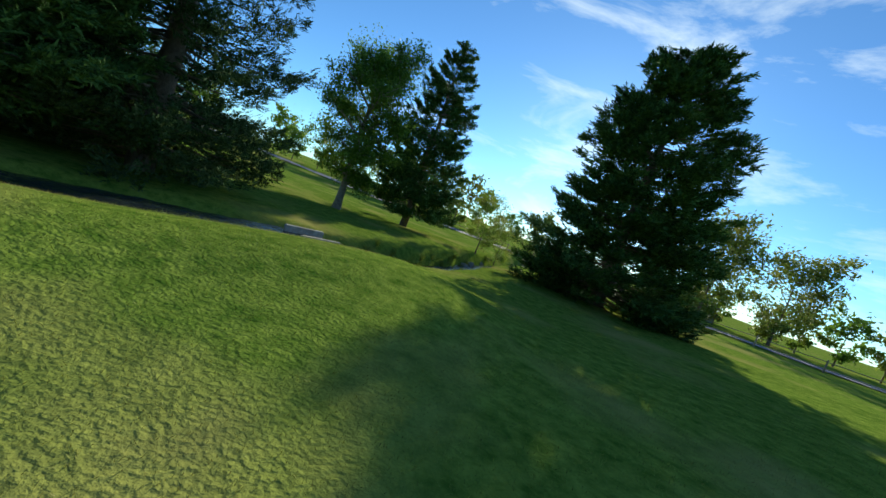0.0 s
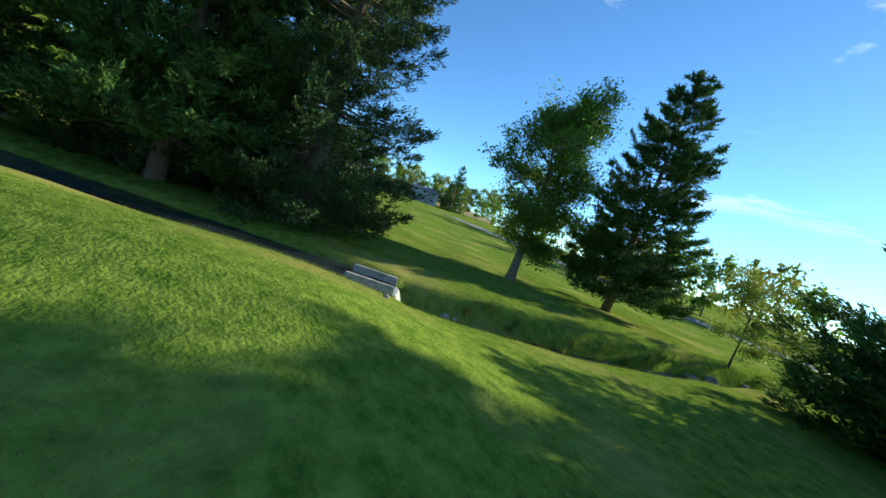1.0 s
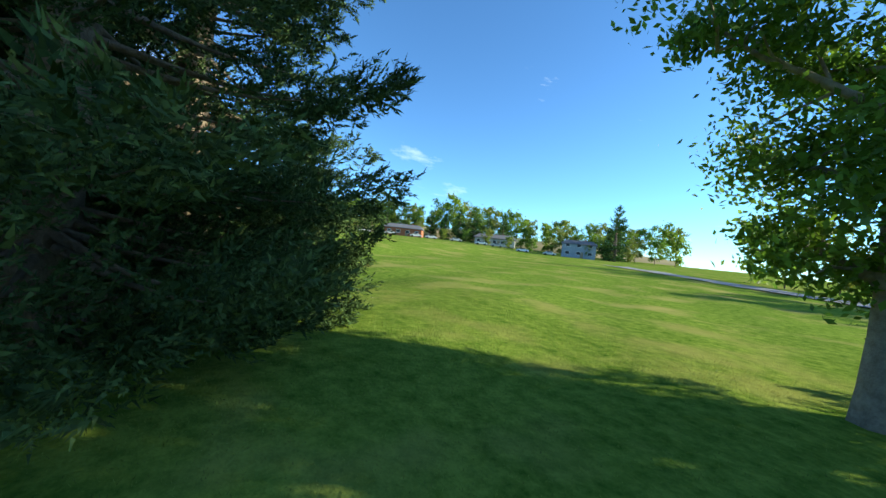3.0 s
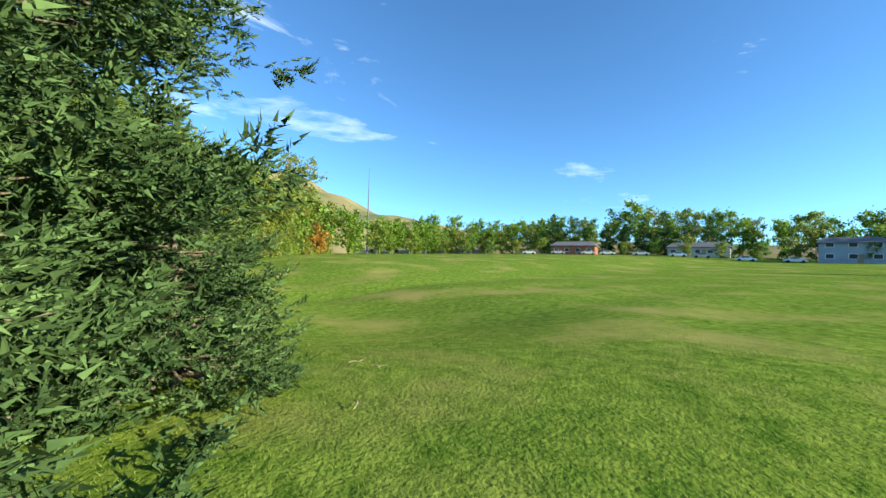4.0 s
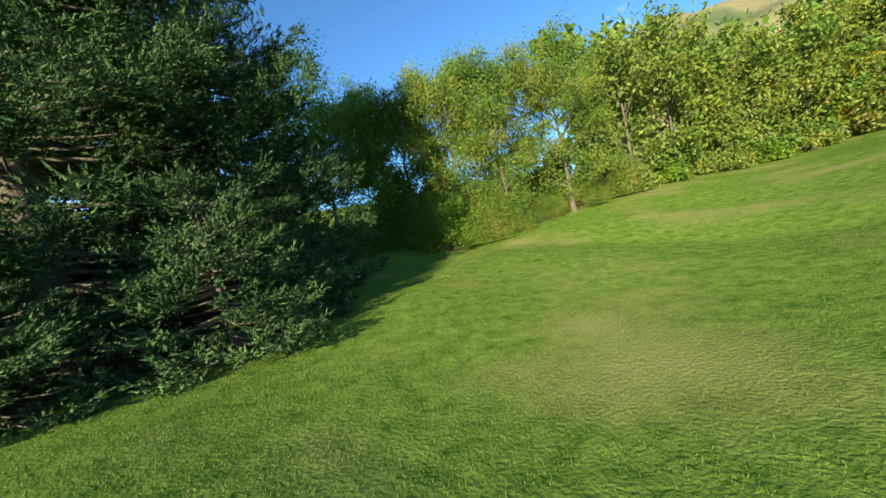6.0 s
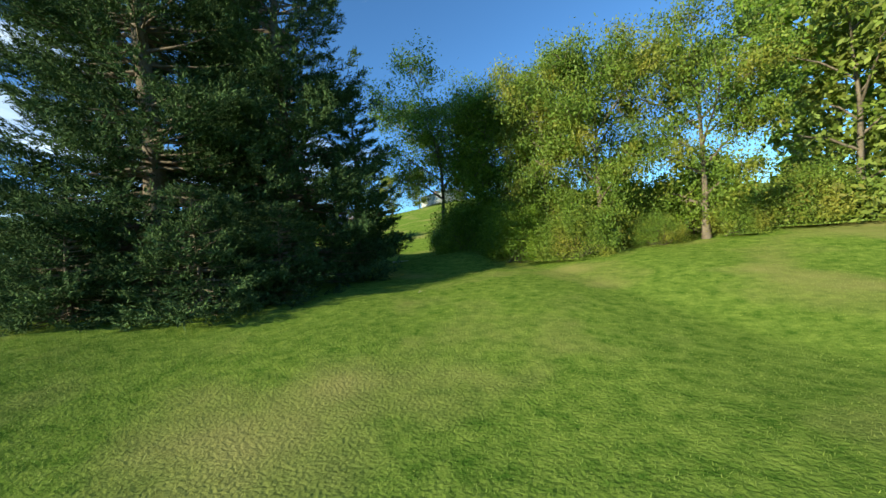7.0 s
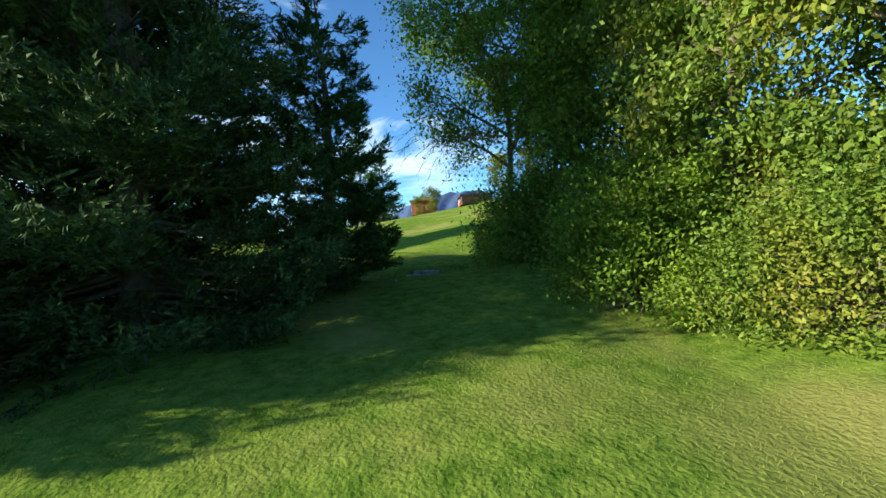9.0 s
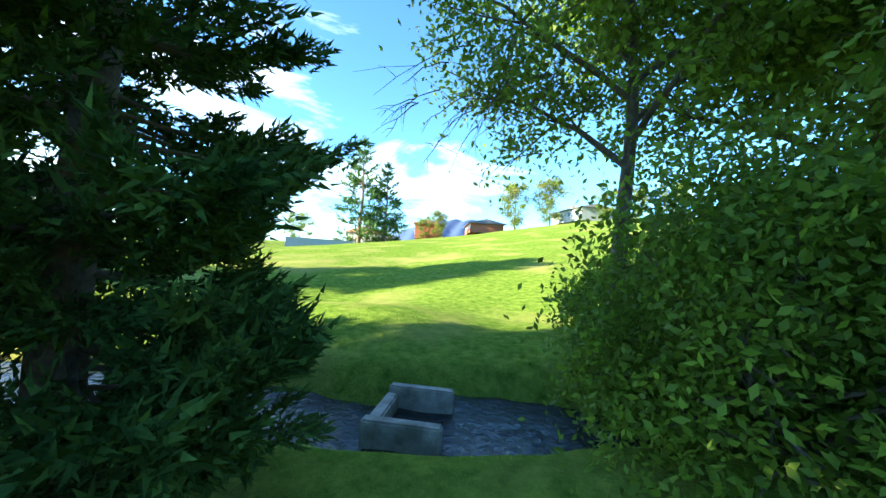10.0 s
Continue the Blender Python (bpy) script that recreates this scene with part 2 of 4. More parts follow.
def ground(x, y):
    x, y = np.asarray(x, float), np.asarray(y, float)
    a, s, c = along(x, y)
    bank = smooth(-6.5, -1.5, s)
    up = 0.075 * np.clip(-a - 9.5, 0, 33) * bank + 1.9 * (1 - np.exp(-np.clip(-a - 20, 0, 400) / 14)) * (1 - bank)
    side_a = np.maximum(s - 6, 0) * np.clip(0.104 - 0.0024 * a, 0.04, 0.2)
    side_a = 14 * np.tanh(side_a / 14)
    dip = -0.85 * np.exp(-((s + 17) / 5.5) ** 2) * smooth(3, 12, -a) * smooth(-60, -40, a)
    far = 0.03 * np.clip(-s - 30, 0, 160)
    crest = 0.74 * np.exp(-((s - 4.8) / 2.4) ** 2) * smooth(-4.0, 0.5, -a) * smooth(-18, -11, a)
    h = 0.12 + up + np.where(s > 0, side_a + crest, dip + far)
    h = h + 0.05 * np.sin(x * 0.31 + 1) * np.cos(y * 0.27) + 0.03 * np.sin(x * 0.9 + y * 0.7)
    wid = 0.5 + 0.12 * np.sin(a * 0.9) ** 2 * smooth(2.2, 4, np.abs(a)) + 0.38 * smooth(9, 13, -a)
    near = smooth(9, 13, -a) * (c < 0)
    wid = wid - 0.30 * near
    bed = water_level(a) - 0.28
    k = smooth(wid, wid + 0.95 - 0.5 * near, np.abs(c)) * (0.85 + 0.1 * near) + (0.15 - 0.1 * near) * smooth(wid, wid + 2.4, np.abs(c))
    open_run = smooth(-46, -38, a) * smooth(-40, -30, -a)
    return h * (1 - open_run) + open_run * (bed + (h - bed) * k)


def stretch(lo, hi, step, reach, grow=1.13):
    mid = list(np.arange(lo, hi + 1e-6, step))
    d, up_, dn = step, [hi], [lo]
    while up_[-1] < reach:
        d *= grow; up_.append(up_[-1] + d); dn.append(dn[-1] - d)
    return np.array(sorted(dn[1:]) + mid + up_[1:])


gx, gy = stretch(-34, 8, 0.19, 2600), stretch(-4, 28, 0.19, 2600)
GX, GY = np.meshgrid(gx, gy)
GZ = ground(GX, GY)
nx, ny = len(gx), len(gy)
ii = (np.arange(ny - 1)[:, None] * nx + np.arange(nx - 1)[None]).ravel()
ground_ob = new("ground", raw_mesh("ground", np.stack([GX.ravel(), GY.ravel(), GZ.ravel()], 1), np.stack([ii, ii + 1, ii + nx + 1, ii + nx], 1), M_LAWN, True))
tagged(ground_ob, "mown green lawn with dry yellowish patches", "lawn", "", "structure")
# the bed of the stream
cx_, cy_ = (GX.ravel()[ii] + GX.ravel()[ii + nx + 1]) / 2, (GY.ravel()[ii] + GY.ravel()[ii + nx + 1]) / 2
ground_ob.data.materials.append(M_BED)
ca, cs, cc = along(cx_, cy_)
ground_ob.data.polygons.foreach_set("material_index", ((np.abs(cc) < np.where(ca < -11, np.where(cc < 0, 0.66, 0.95), 0.58)) & (np.abs(ca) < 38)).astype(np.int32))


def gz(x, y):
    return float(ground(x, y))


def at_stream(a, c):
    """A place by its way along the stream from the lower weir and its way across from the middle, positive to the high lawn."""
    bend = (-0.021 * min(a, 13) ** 2 - 0.35 * max(a - 13, 0)) if a > 0 else 0
    s = c + bend
    return W1 + AX * a + NA * s


def water_run(name, a0, a1, level, label):
    n = int((a1 - a0) / 0.12); wide = lambda a: 1.0 + 0.42 * float(smooth(9, 13, -a))
    A = np.linspace(a0, a1, n); C = np.linspace(-0.9, 0.9, 22)
    pts = np.array([[*at_stream(a, c * wide(a)), float(level(a)) + 0.02 * math.sin(a * 5 + c * 4) * math.cos(c * 6 - a * 3)] for a in A for c in C])
    i = (np.arange(n - 1)[:, None] * 22 + np.arange(21)[None]).ravel()
    ob = new(name, raw_mesh(name, pts, np.stack([i, i + 1, i + 23, i + 22], 1), M_WATER, True))
    return tagged(ob, label, "water", "", "structure")


water_run("water", -42, -14.56, lambda a: 0.16, "dark smooth stream water above the weir")
water_run("water", -14.56, 0.62, lambda a: -0.06, "rippled stream water between the two weirs")
water_run("water", 0.62, 33, lambda a: -0.60 - 0.012 * a, "broken stream water below the fall")


# ---- trees ----
def spruce_meshes(h, R, rng, sprays, clear=0.03, full=0.75, spray_len=0.3, mat=None, dens=20):
    """Trunk and needle crown of a spruce: drooping layered branches, each with side shoots that end in upturned plumes."""
    z = np.linspace(-0.3, h * 0.97, 14)
    wob = np.stack([0.06 * np.sin(z * 0.9), 0.06 * np.cos(z * 0.7), z], 1)
    lines = [(wob, np.maximum(0.024 * h * (1 - z / h), 0.015))]
    nb = int(h * dens)
    zs = h * clear + (h * 0.97 - h * clear) * rng.uniform(0, 1, nb) ** 1.15
    cen, axis, lens = [], [], []
    up = np.array([0, 0, 1.0])
    for i, zb in enumerate(zs):
        f = 1 - zb / h
        L = R * (f ** full) * rng.uniform(0.66, 1.14) + 0.12
        if zb < h * 0.12:
            L *= 0.84 + 0.16 * zb / (h * 0.12)
        az = i * 2.39996 + rng.uniform(-0.3, 0.3)
        d0 = np.array([math.cos(az), math.sin(az), 0.0]); side = np.array([-d0[1], d0[0], 0])
        u = np.linspace(0, 1, 8)
        sag = (-0.16 - 0.30 * f) * L * 0.62
        pts = d0 * (L * u)[:, None] + up * (zb + sag * u ** 1.1 + 0.24 * L * u ** 3 + 0.32 * (1 - f) * L * u)[:, None]
        lines.append((pts[:6], np.linspace(0.014 * L + 0.008, 0.006, 6)))
        n = max(8, int(sprays / nb * (0.42 + 1.35 * L / R)))
        shoots = int(5 + 4.4 * L)
        ts = rng.uniform(0.12, 1.0, shoots) ** 0.7
        sg = np.where(np.arange(shoots) % 2 == 0, 1.0, -1.0) * rng.uniform(0.25, 1.0, shoots)
        ln = (0.42 * L * (1 - ts) ** 0.8 + 0.16 + 0.05 * L) * rng.uniform(0.6, 1.2, shoots)
        rise = rng.uniform(-0.55, 0.25, shoots)
        k = rng.integers(0, shoots, n)
        q = rng.uniform(0, 1, n) ** 0.8
        root = np.stack([np.interp(ts[k], u, pts[:, c]) for c in range(3)], 1)
        out = d0 * 0.75 + side * sg[k][:, None] + up * rise[k][:, None]
        out /= np.linalg.norm(out, axis=1, keepdims=True)
        curl = 0.30 * q ** 2 * ln[k]
        pos = root + out * (ln[k] * q)[:, None] + up * curl[:, None] + rng.normal(0, 0.035 + 0.02 * L, (n, 3)) * (1.1 - 0.8 * q)[:, None]
        ax_ = out * 0.9 + up * (0.55 * q + 0.25 * (1 - f))[:, None] + rng.normal(0, 0.28, (n, 3))
        cen.append(pos); axis.append(ax_); lens.append(spray_len * rng.uniform(0.6, 1.2, n) * (0.55 + 0.45 * min(1, L / 1.5)))
    m = int(sprays * 0.02)
    cen.append(np.stack([rng.normal(0, 0.06, m), rng.normal(0, 0.06, m), h * rng.uniform(0.93, 1.0, m)], 1)); axis.append(rng.normal(0, 0.5, (m, 3)) + [0, 0, 1]); lens.append(np.full(m, spray_len * 0.7))
    cen, axis, lens = np.concatenate(cen), np.concatenate(axis), np.concatenate(lens)
    axis /= np.linalg.norm(axis, axis=1, keepdims=True)
    a, b = frames_of(axis)
    V = []
    K = 6
    for k in range(K):                      # needles along the twig, as a bottle brush
        f = k / (K - 1)
        ang = k * 2.4 + rng.uniform(0, 6.28, len(cen))
        rad = a * np.cos(ang)[:, None] + b * np.sin(ang)[:, None]
        root = cen + axis * (lens * (f * 0.8 - 0.3))[:, None]
        out = (axis * 0.75 + rad * (0.75 - 0.45 * f)); out /= np.linalg.norm(out, axis=1, keepdims=True)
        tip = root + out * (lens * 0.40)[:, None]
        wv = np.cross(out, rad); wv /= np.linalg.norm(wv, axis=1, keepdims=True) + 1e-9
        wv = wv * (lens * 0.075)[:, None]
        V.append(np.stack([root - wv, root + wv, tip], 1))
    V = np.stack(V, 1).reshape(-1, 3)
    tv, tf = tubes(lines, 6)
    return raw_mesh("trunk", tv, tf, M_BARK, True), raw_mesh("crown", V, np.arange(len(V)).reshape(-1, 3), mat or M_NEEDLE)


def leafy_meshes(h, R, rng, n_leaves, leaf, mat, base=0.28, limbs=9, far=False, trunk_r=None, bark=None, lean=(0.0, 0.0), clump=0.42, open_=0.0, squash=1.0):
    """Trunk with limbs, and a crown of leaf clumps with gaps between them."""
    tr = trunk_r or h * 0.018
    z = np.linspace(-0.3, h * 0.86, 12)
    u = np.clip(z / h, 0, 1)
    trunk = np.stack([lean[0] * u * h + 0.10 * np.sin(z * 1.1) * u, lean[1] * u * h + 0.10 * np.cos(z * 0.9) * u, z], 1)
    rad = tr * (1.0 - 0.92 * u) + tr * 0.5 * np.exp(-np.maximum(z, 0) * 2.2)
    lines, ends = [(trunk, rad)], []
    for i in range(limbs):
        f = base + (0.90 - base) * ((i + 0.5) / limbs) ** 0.9
        p0 = np.array([np.interp(f * h, z, trunk[:, k]) for k in range(3)])
        az = i * 2.39996 + rng.uniform(-0.5, 0.5)
        env = math.sin(math.pi * min(1, max(0.08, (f - base * 0.6) / (1.12 - base * 0.6)))) ** 0.65
        L = R * env * rng.uniform(0.8, 1.15)
        rise = rng.uniform(0.30, 0.75) * (0.5 + f) * squash
        d = np.array([math.cos(az), math.sin(az), rise]); d /= np.linalg.norm(d)
        t = np.linspace(0, 1, 7)[:, None]
        lp = p0 + d * L * t + np.array([0, 0, 1]) * (0.10 * L * np.sin(t * 2.4)) + rng.normal(0, 0.03 * L, (7, 3)) * t
        r0 = tr * (0.55 - 0.35 * f)
        lines.append((lp, np.linspace(r0, r0 * 0.2, 7)))
        for j in range(8):
            q = rng.uniform(0.25, 1.0)
            s0 = np.array([np.interp(q, t[:, 0], lp[:, k]) for k in range(3)])
            e = d * 0.6 + rng.normal(0, 0.75, 3); e[2] += 0.15; e /= np.linalg.norm(e)
            l2 = L * rng.uniform(0.22, 0.5) * (1.2 - 0.5 * q) + 0.15
            mid = s0 + e * l2 * 0.5 + rng.normal(0, 0.05, 3); end = s0 + e * l2 + np.array([0, 0, -0.06 * l2])
            if not far: lines.append((np.array([s0, mid, end]), np.array([r0 * 0.3, r0 * 0.18, r0 * 0.07]) + 0.004))
            for k in range(4):
                w = rng.uniform(0.3, 1.05)
                o = s0 + (end - s0) * w + rng.normal(0, 0.16 * l2 + 0.08, 3)
                ends.append(o)
    for k in range(6):
        ends.append(trunk[-1] + rng.normal(0, R * 0.13, 3))
    ends = np.array(ends)
    if open_ > 0:
        ends = ends[rng.uniform(0, 1, len(ends)) > open_]
    pick = rng.integers(0, len(ends), n_leaves)
    size_of = rng.uniform(0.5, 1.3, len(ends))
    c = ends[pick] + rng.normal(0, 1, (n_leaves, 3)) * np.array([1, 1, 0.72]) * (clump * size_of[pick])[:, None]
    lv, lf = leaves(c, leaf, rng)
    tv, tf = tubes(lines, 4 if far else 6)
    return raw_mesh("trunk", tv, tf, bark or M_BARK, True), raw_mesh("crown", lv, lf, mat)


def bush_meshes(w, d, h, rng, n_leaves, leaf, mat, clumps=90):
    """Stems and a dense dome of leaf clumps that reaches the ground."""
    n = clumps
    th = rng.uniform(0, 2 * np.pi, n); el = np.arcsin(rng.uniform(0.0, 1, n)); r = rng.uniform(0.5, 1.0, n) ** 0.5 * rng.uniform(0.85, 1.12, n)
    c = np.stack([w * r * np.cos(th) * np.cos(el) ** 0.8, d * r * np.sin(th) * np.cos(el) ** 0.8, 0.12 + h * 0.92 * r * np.sin(el)], 1)
    pick = rng.integers(0, n, n_leaves)
    p = c[pick] + rng.normal(0, 0.26, (n_leaves, 3)) * (0.6 + 0.9 * rng.uniform(0, 1, n)[pick])[:, None]
    p[:, 2] = np.maximum(p[:, 2], 0.04)
    lines = [(np.stack([np.array([rng.normal(0, w * 0.2), rng.normal(0, d * 0.2), -0.1]) * (1 - t) + c[i] * t + np.array([0, 0, 0.2 * math.sin(t * 3)]) for t in np.linspace(0, 1, 5)]), np.linspace(0.03, 0.006, 5)) for i in range(0, n, 4)]
    lv, lf = leaves(p, leaf, rng)
    tv, tf = tubes(lines, 5)
    return raw_mesh("woody_base", tv, tf, M_BARK, True), raw_mesh("foliage", lv, lf, mat)


def plant(name, meshes, x, y, label, category, group="", turn=0.0, s=1.0, sz=None, tilt=(0, 0), sink=0.0, parts=("trunk", "crown"), lift=0.0):
    ob = empty(name, pose(x, y, gz(x, y) - sink + lift, tilt[0], tilt[1], turn) @ Matrix.Diagonal((s, s, sz or s, 1)))
    child(parts[0], meshes[0], ob)
    c = child(parts[1], meshes[1], ob)
    return tagged(ob, label, category, group)


BIG = spruce_meshes(17.0, 5.0, np.random.default_rng(101), 46000, 0.02, 0.55, 0.27, None, 20)
BIG2 = spruce_meshes(18.5, 4.4, np.random.default_rng(102), 46000, 0.015, 0.48, 0.26, M_NEEDLE, 17)
MID = spruce_meshes(14.6, 4.3, np.random.default_rng(103), 27000, 0.09, 0.62, 0.40, M_NEEDLE_D, 15)
MID2 = spruce_meshes(15.8, 4.3, np.random.default_rng(104), 40000, 0.004, 0.42, 0.44, M_NEEDLE_D, 22)
FAR_C = spruce_meshes(10.0, 2.6, np.random.default_rng(105), 1000, 0.04, 0.75, 0.85, M_NEEDLE_D, 12)
SMALL = spruce_meshes(3.0, 1.5, np.random.default_rng(106), 4200, 0.02, 0.6, 0.22, M_NEEDLE, 40)

plant("spruce_tree", BIG, -16.9, 9.6, "large blue-green spruce with branches down to the grass", "tree", "spruces", 20, 0.86, 1.0)
plant("spruce_tree", SMALL, -19.3, 11.8, "young pale spruce at the foot of the large one", "tree", "spruces", 20, 1.0)
plant("spruce_tree", SMALL, -14.3, 15.9, "young spruce against the foot of the broad one", "tree", "spruces", 260, 1.15)
plant("spruce_tree", SMALL, -18.9, 14.0, "young pale spruce at the foot of the large one", "tree", "spruces", 120, 1.12)
plant("spruce_tree", SMALL, -16.8, 15.9, "young pale spruce at the foot of the broad one", "tree", "spruces", 40, 0.95)
plant("spruce_tree", BIG2, -15.3, 13.4, "broad dark spruce on the grassy bank above the weir", "tree", "spruces", 70)
plant("spruce_tree", BIG2, -11.0, 12.9, "tall dark spruce on the bank beside the weir", "tree", "spruces", 190, 0.84, 0.95)
plant("spruce_tree", MID, -13.2, 9.0, "dark spruce between the large ones and the stream", "tree", "spruces", 150, 0.92, 1.0)
plant("spruce_tree", MID, -3.0, 27.5, "tall spruce with a bare leaning lower trunk", "tree", "spruces", 10, 0.85, 0.93)
plant("spruce_tree", MID2, 8.5, 19.6, "tall dense spruce on the sunny edge of the lawn", "tree", "spruces", 200, 1.12, 0.9)

YOUNG = spruce_meshes(9.0, 1.75, np.random.default_rng(120), 14000, 0.03, 0.42, 0.26, M_NEEDLE_D, 16)
plant("spruce_tree", YOUNG, -16.5, 5.3, "slender dark spruce beside the stream bank", "tree", "spruces", 40)

DEC = leafy_meshes(10.3, 3.1, np.random.default_rng(107), 50000, 0.08, M_LEAF, 0.13, 20, trunk_r=0.24, bark=M_BARK_L, lean=(0.0, 0.0), clump=0.34, open_=0.0)
plant("broadleaf_tree", DEC, -7.1, 23.3, "slender green broadleaf tree with a pale forked trunk", "tree", "lawn trees", 0, 0.95)
YSM = leafy_meshes(5.5, 2.2, np.random.default_rng(108), 9000, 0.07, M_LEAF_Y, 0.15, 10, trunk_r=0.07, bark=M_BARK, clump=0.3)
plant("broadleaf_tree", YSM, 2.8, 27.5, "small yellow-green tree beside the stream", "tree", "lawn trees", 0, 0.72)
plant("broadleaf_tree", YSM, 5.0, 29.5, "small yellow-green tree beside the stream", "tree", "lawn trees", 140, 0.62)

# the row right of the gap: dark tree over the stream, dark bush, yellowing bush and yellowing trees
DRK = leafy_meshes(9.2, 4.2, np.random.default_rng(109), 42000, 0.075, M_LEAF_D, 0.10, 17, trunk_r=0.17, bark=M_BARK, lean=(-0.06, 0.03), clump=0.36, open_=0.1)
DRT = leafy_meshes(9.4, 4.6, np.random.default_rng(119), 36000, 0.075, M_LEAF_D, 0.34, 15, trunk_r=0.17, bark=M_BARK, lean=(-0.02, 0.01), clump=0.38, open_=0.12)
over_stream = plant("broadleaf_tree", DRT, -17.4, -1.7, "dark green tree with bare hanging twigs over the stream", "tree", "wood edge", 0)


def hanging_twigs(tree, n, seed):
    """Bare drooping twigs under the crown, on the stream side."""
    rg = np.random.default_rng(seed)
    lines = []
    for i in range(n):
        k = rg.uniform(0.6, 3.6)
        p = np.array([0.63 * k, 0.78 * k, 4.9 - 0.12 * k]) + rg.normal(0, (0.45, 0.45, 0.35))
        d = np.array([0.55, 0.6, -0.25]) + rg.normal(0, 0.35, 3)
        L = rg.uniform(0.5, 1.5)
        u = np.linspace(0, 1, 6)[:, None]
        pts = p + d * L * u + np.array([0, 0, -0.55]) * L * u ** 2 + rg.normal(0, 0.03, (6, 3)) * u
        lines.append((pts, np.linspace(0.013, 0.003, 6)))
        for j in (2, 3, 4):
            e = d * 0.5 + rg.normal(0, 0.5, 3); e[2] -= 0.35
            lines.append((np.array([pts[j], pts[j] + e * 0.25 * L, pts[j] + e * 0.45 * L + [0, 0, -0.06]]), np.array([0.006, 0.004, 0.002])))
    v, f = tubes(lines, 4)
    return child("twig_spray", raw_mesh("twig_spray", v, f, M_BARK), tree, "bare hanging twigs")


hanging_twigs(over_stream, 34, 77)
plant("broadleaf_tree", DRK, -22.4, -0.6, "dark green tree in the shade of the wood edge", "tree", "wood edge", 130, 0.9)
plant("broadleaf_tree", DRK, -20.6, -2.6, "dark green tree in the shade of the wood edge", "tree", "wood edge", 250, 1.0)
YEL = leafy_meshes(7.6, 2.9, np.random.default_rng(110), 50000, 0.06, M_LEAF_Y, 0.07, 18, trunk_r=0.14, bark=M_BARK, lean=(0.02, 0.02), clump=0.34, open_=0.05)
plant("broadleaf_tree", YEL, -25.0, 1.3, "yellowing broadleaf tree in full sun", "tree", "wood edge", 0, 0.92, 1.12)
plant("broadleaf_tree", YEL, -27.3, 1.6, "yellowing broadleaf tree in full sun", "tree", "wood edge", 80, 0.92, 1.10)
plant("broadleaf_tree", YEL, -31.2, 0.4, "yellowing broadleaf tree in full sun", "tree", "wood edge", 200, 1.0, 1.12)
DB = bush_meshes(1.9, 1.6, 3.1, np.random.default_rng(111), 26000, 0.046, M_LEAF_D, 120)
DBL = bush_meshes(1.9, 1.6, 3.1, np.random.default_rng(112), 7000, 0.1, M_LEAF_D, 110)
YB = bush_meshes(1.9, 1.3, 2.1, np.random.default_rng(113), 26000, 0.040, M_LEAF_Y, 110)
BU = ("woody_base", "foliage")
for x_, y_, me_, tw_, s_, lab_ in ((-19.9, 0.3, DB, 0, 1.05, "large dark green bush beside the stream"), (-23.0, 1.2, DB, 120, 0.95, "large dark green bush beside the stream"),
        (-23.8, 2.2, DB, 250, 0.9, "large dark green bush in tree shade"), (-26.3, 2.7, YB, 10, 0.88, "yellowing leafy bush on the sunny wood edge"),
        (-29.4, 1.2, YB, 190, 0.6, "yellowing leafy bush on the sunny wood edge"), (-32.2, 0.0, YB, 70, 0.75, "yellowing leafy bush on the sunny wood edge"),
        (-35.0, -1.4, YB, 30, 1.1, "yellowing leafy bush on the sunny wood edge"), (-27.5, -1.0, DBL, 30, 1.1, "dark undergrowth bush below the yellowing trees"),
        (-31.0, -2.0, DBL, 80, 1.1, "dark undergrowth bush below the yellowing trees"), (-24.5, -1.5, DBL, 200, 1.1, "dark undergrowth bush below the yellowing trees"),
        (-20.0, -1.8, DB, 60, 1.45, "tall dark green bush under the trees of the wood edge"), (-16.6, -3.4, DBL, 40, 0.6, "dark green bush on the stream bank")):
    plant("bush", me_, x_, y_, lab_, "bush", "wood edge bushes", tw_, s_, parts=BU)

# the wood edge that runs on along the field
FARY = [leafy_meshes(10, 4.2, np.random.default_rng(130 + q_), 1350, 0.43, m_, 0.08, 11, True, trunk_r=0.16, bark=M_BARK, clump=0.5) for q_, m_ in enumerate((M_LEAF_Y, M_LEAF, M_LEAF_YG))]
NEARY = [leafy_meshes(9, 4.0, np.random.default_rng(140 + q_), 7000, 0.165, m_, 0.05, 13, True, trunk_r=0.16, bark=M_BARK, clump=0.42) for q_, m_ in enumerate((M_LEAF_YG, M_LEAF_Y))]
LOW = [bush_meshes(2.6, 2.0, 2.6, np.random.default_rng(150 + q_), 2300, 0.19, m_, 80) for q_, m_ in enumerate((M_LEAF_YG, M_LEAF_D, M_LEAF_Y))]
FARG = leafy_meshes(10, 3.4, np.random.default_rng(115), 1600, 0.34, M_LEAF_G, 0.1, 11, True, trunk_r=0.16, bark=M_BARK, clump=0.5)
FARO = leafy_meshes(5, 3.0, np.random.default_rng(116), 2000, 0.26, M_LEAF_O, 0.05, 9, True, trunk_r=0.12, bark=M_BARK, clump=0.5)
FARP = leafy_meshes(18, 4.0, np.random.default_rng(117), 3000, 0.26, M_LEAF_YG, 0.12, 16, True, trunk_r=0.2, bark=M_BARK_L, clump=0.5, open_=0.35)
FARD = leafy_meshes(11, 4.6, np.random.default_rng(118), 1300, 0.47, M_LEAF_D, 0.06, 11, True, trunk_r=0.16, bark=M_BARK, clump=0.6)


def row(specs):
    for nm, me, x, y, s, lab, tw, *up in specs:
        plant("broadleaf_tree", me, x, y, lab, "tree", nm, tw, s, lift=(up or [0])[0])


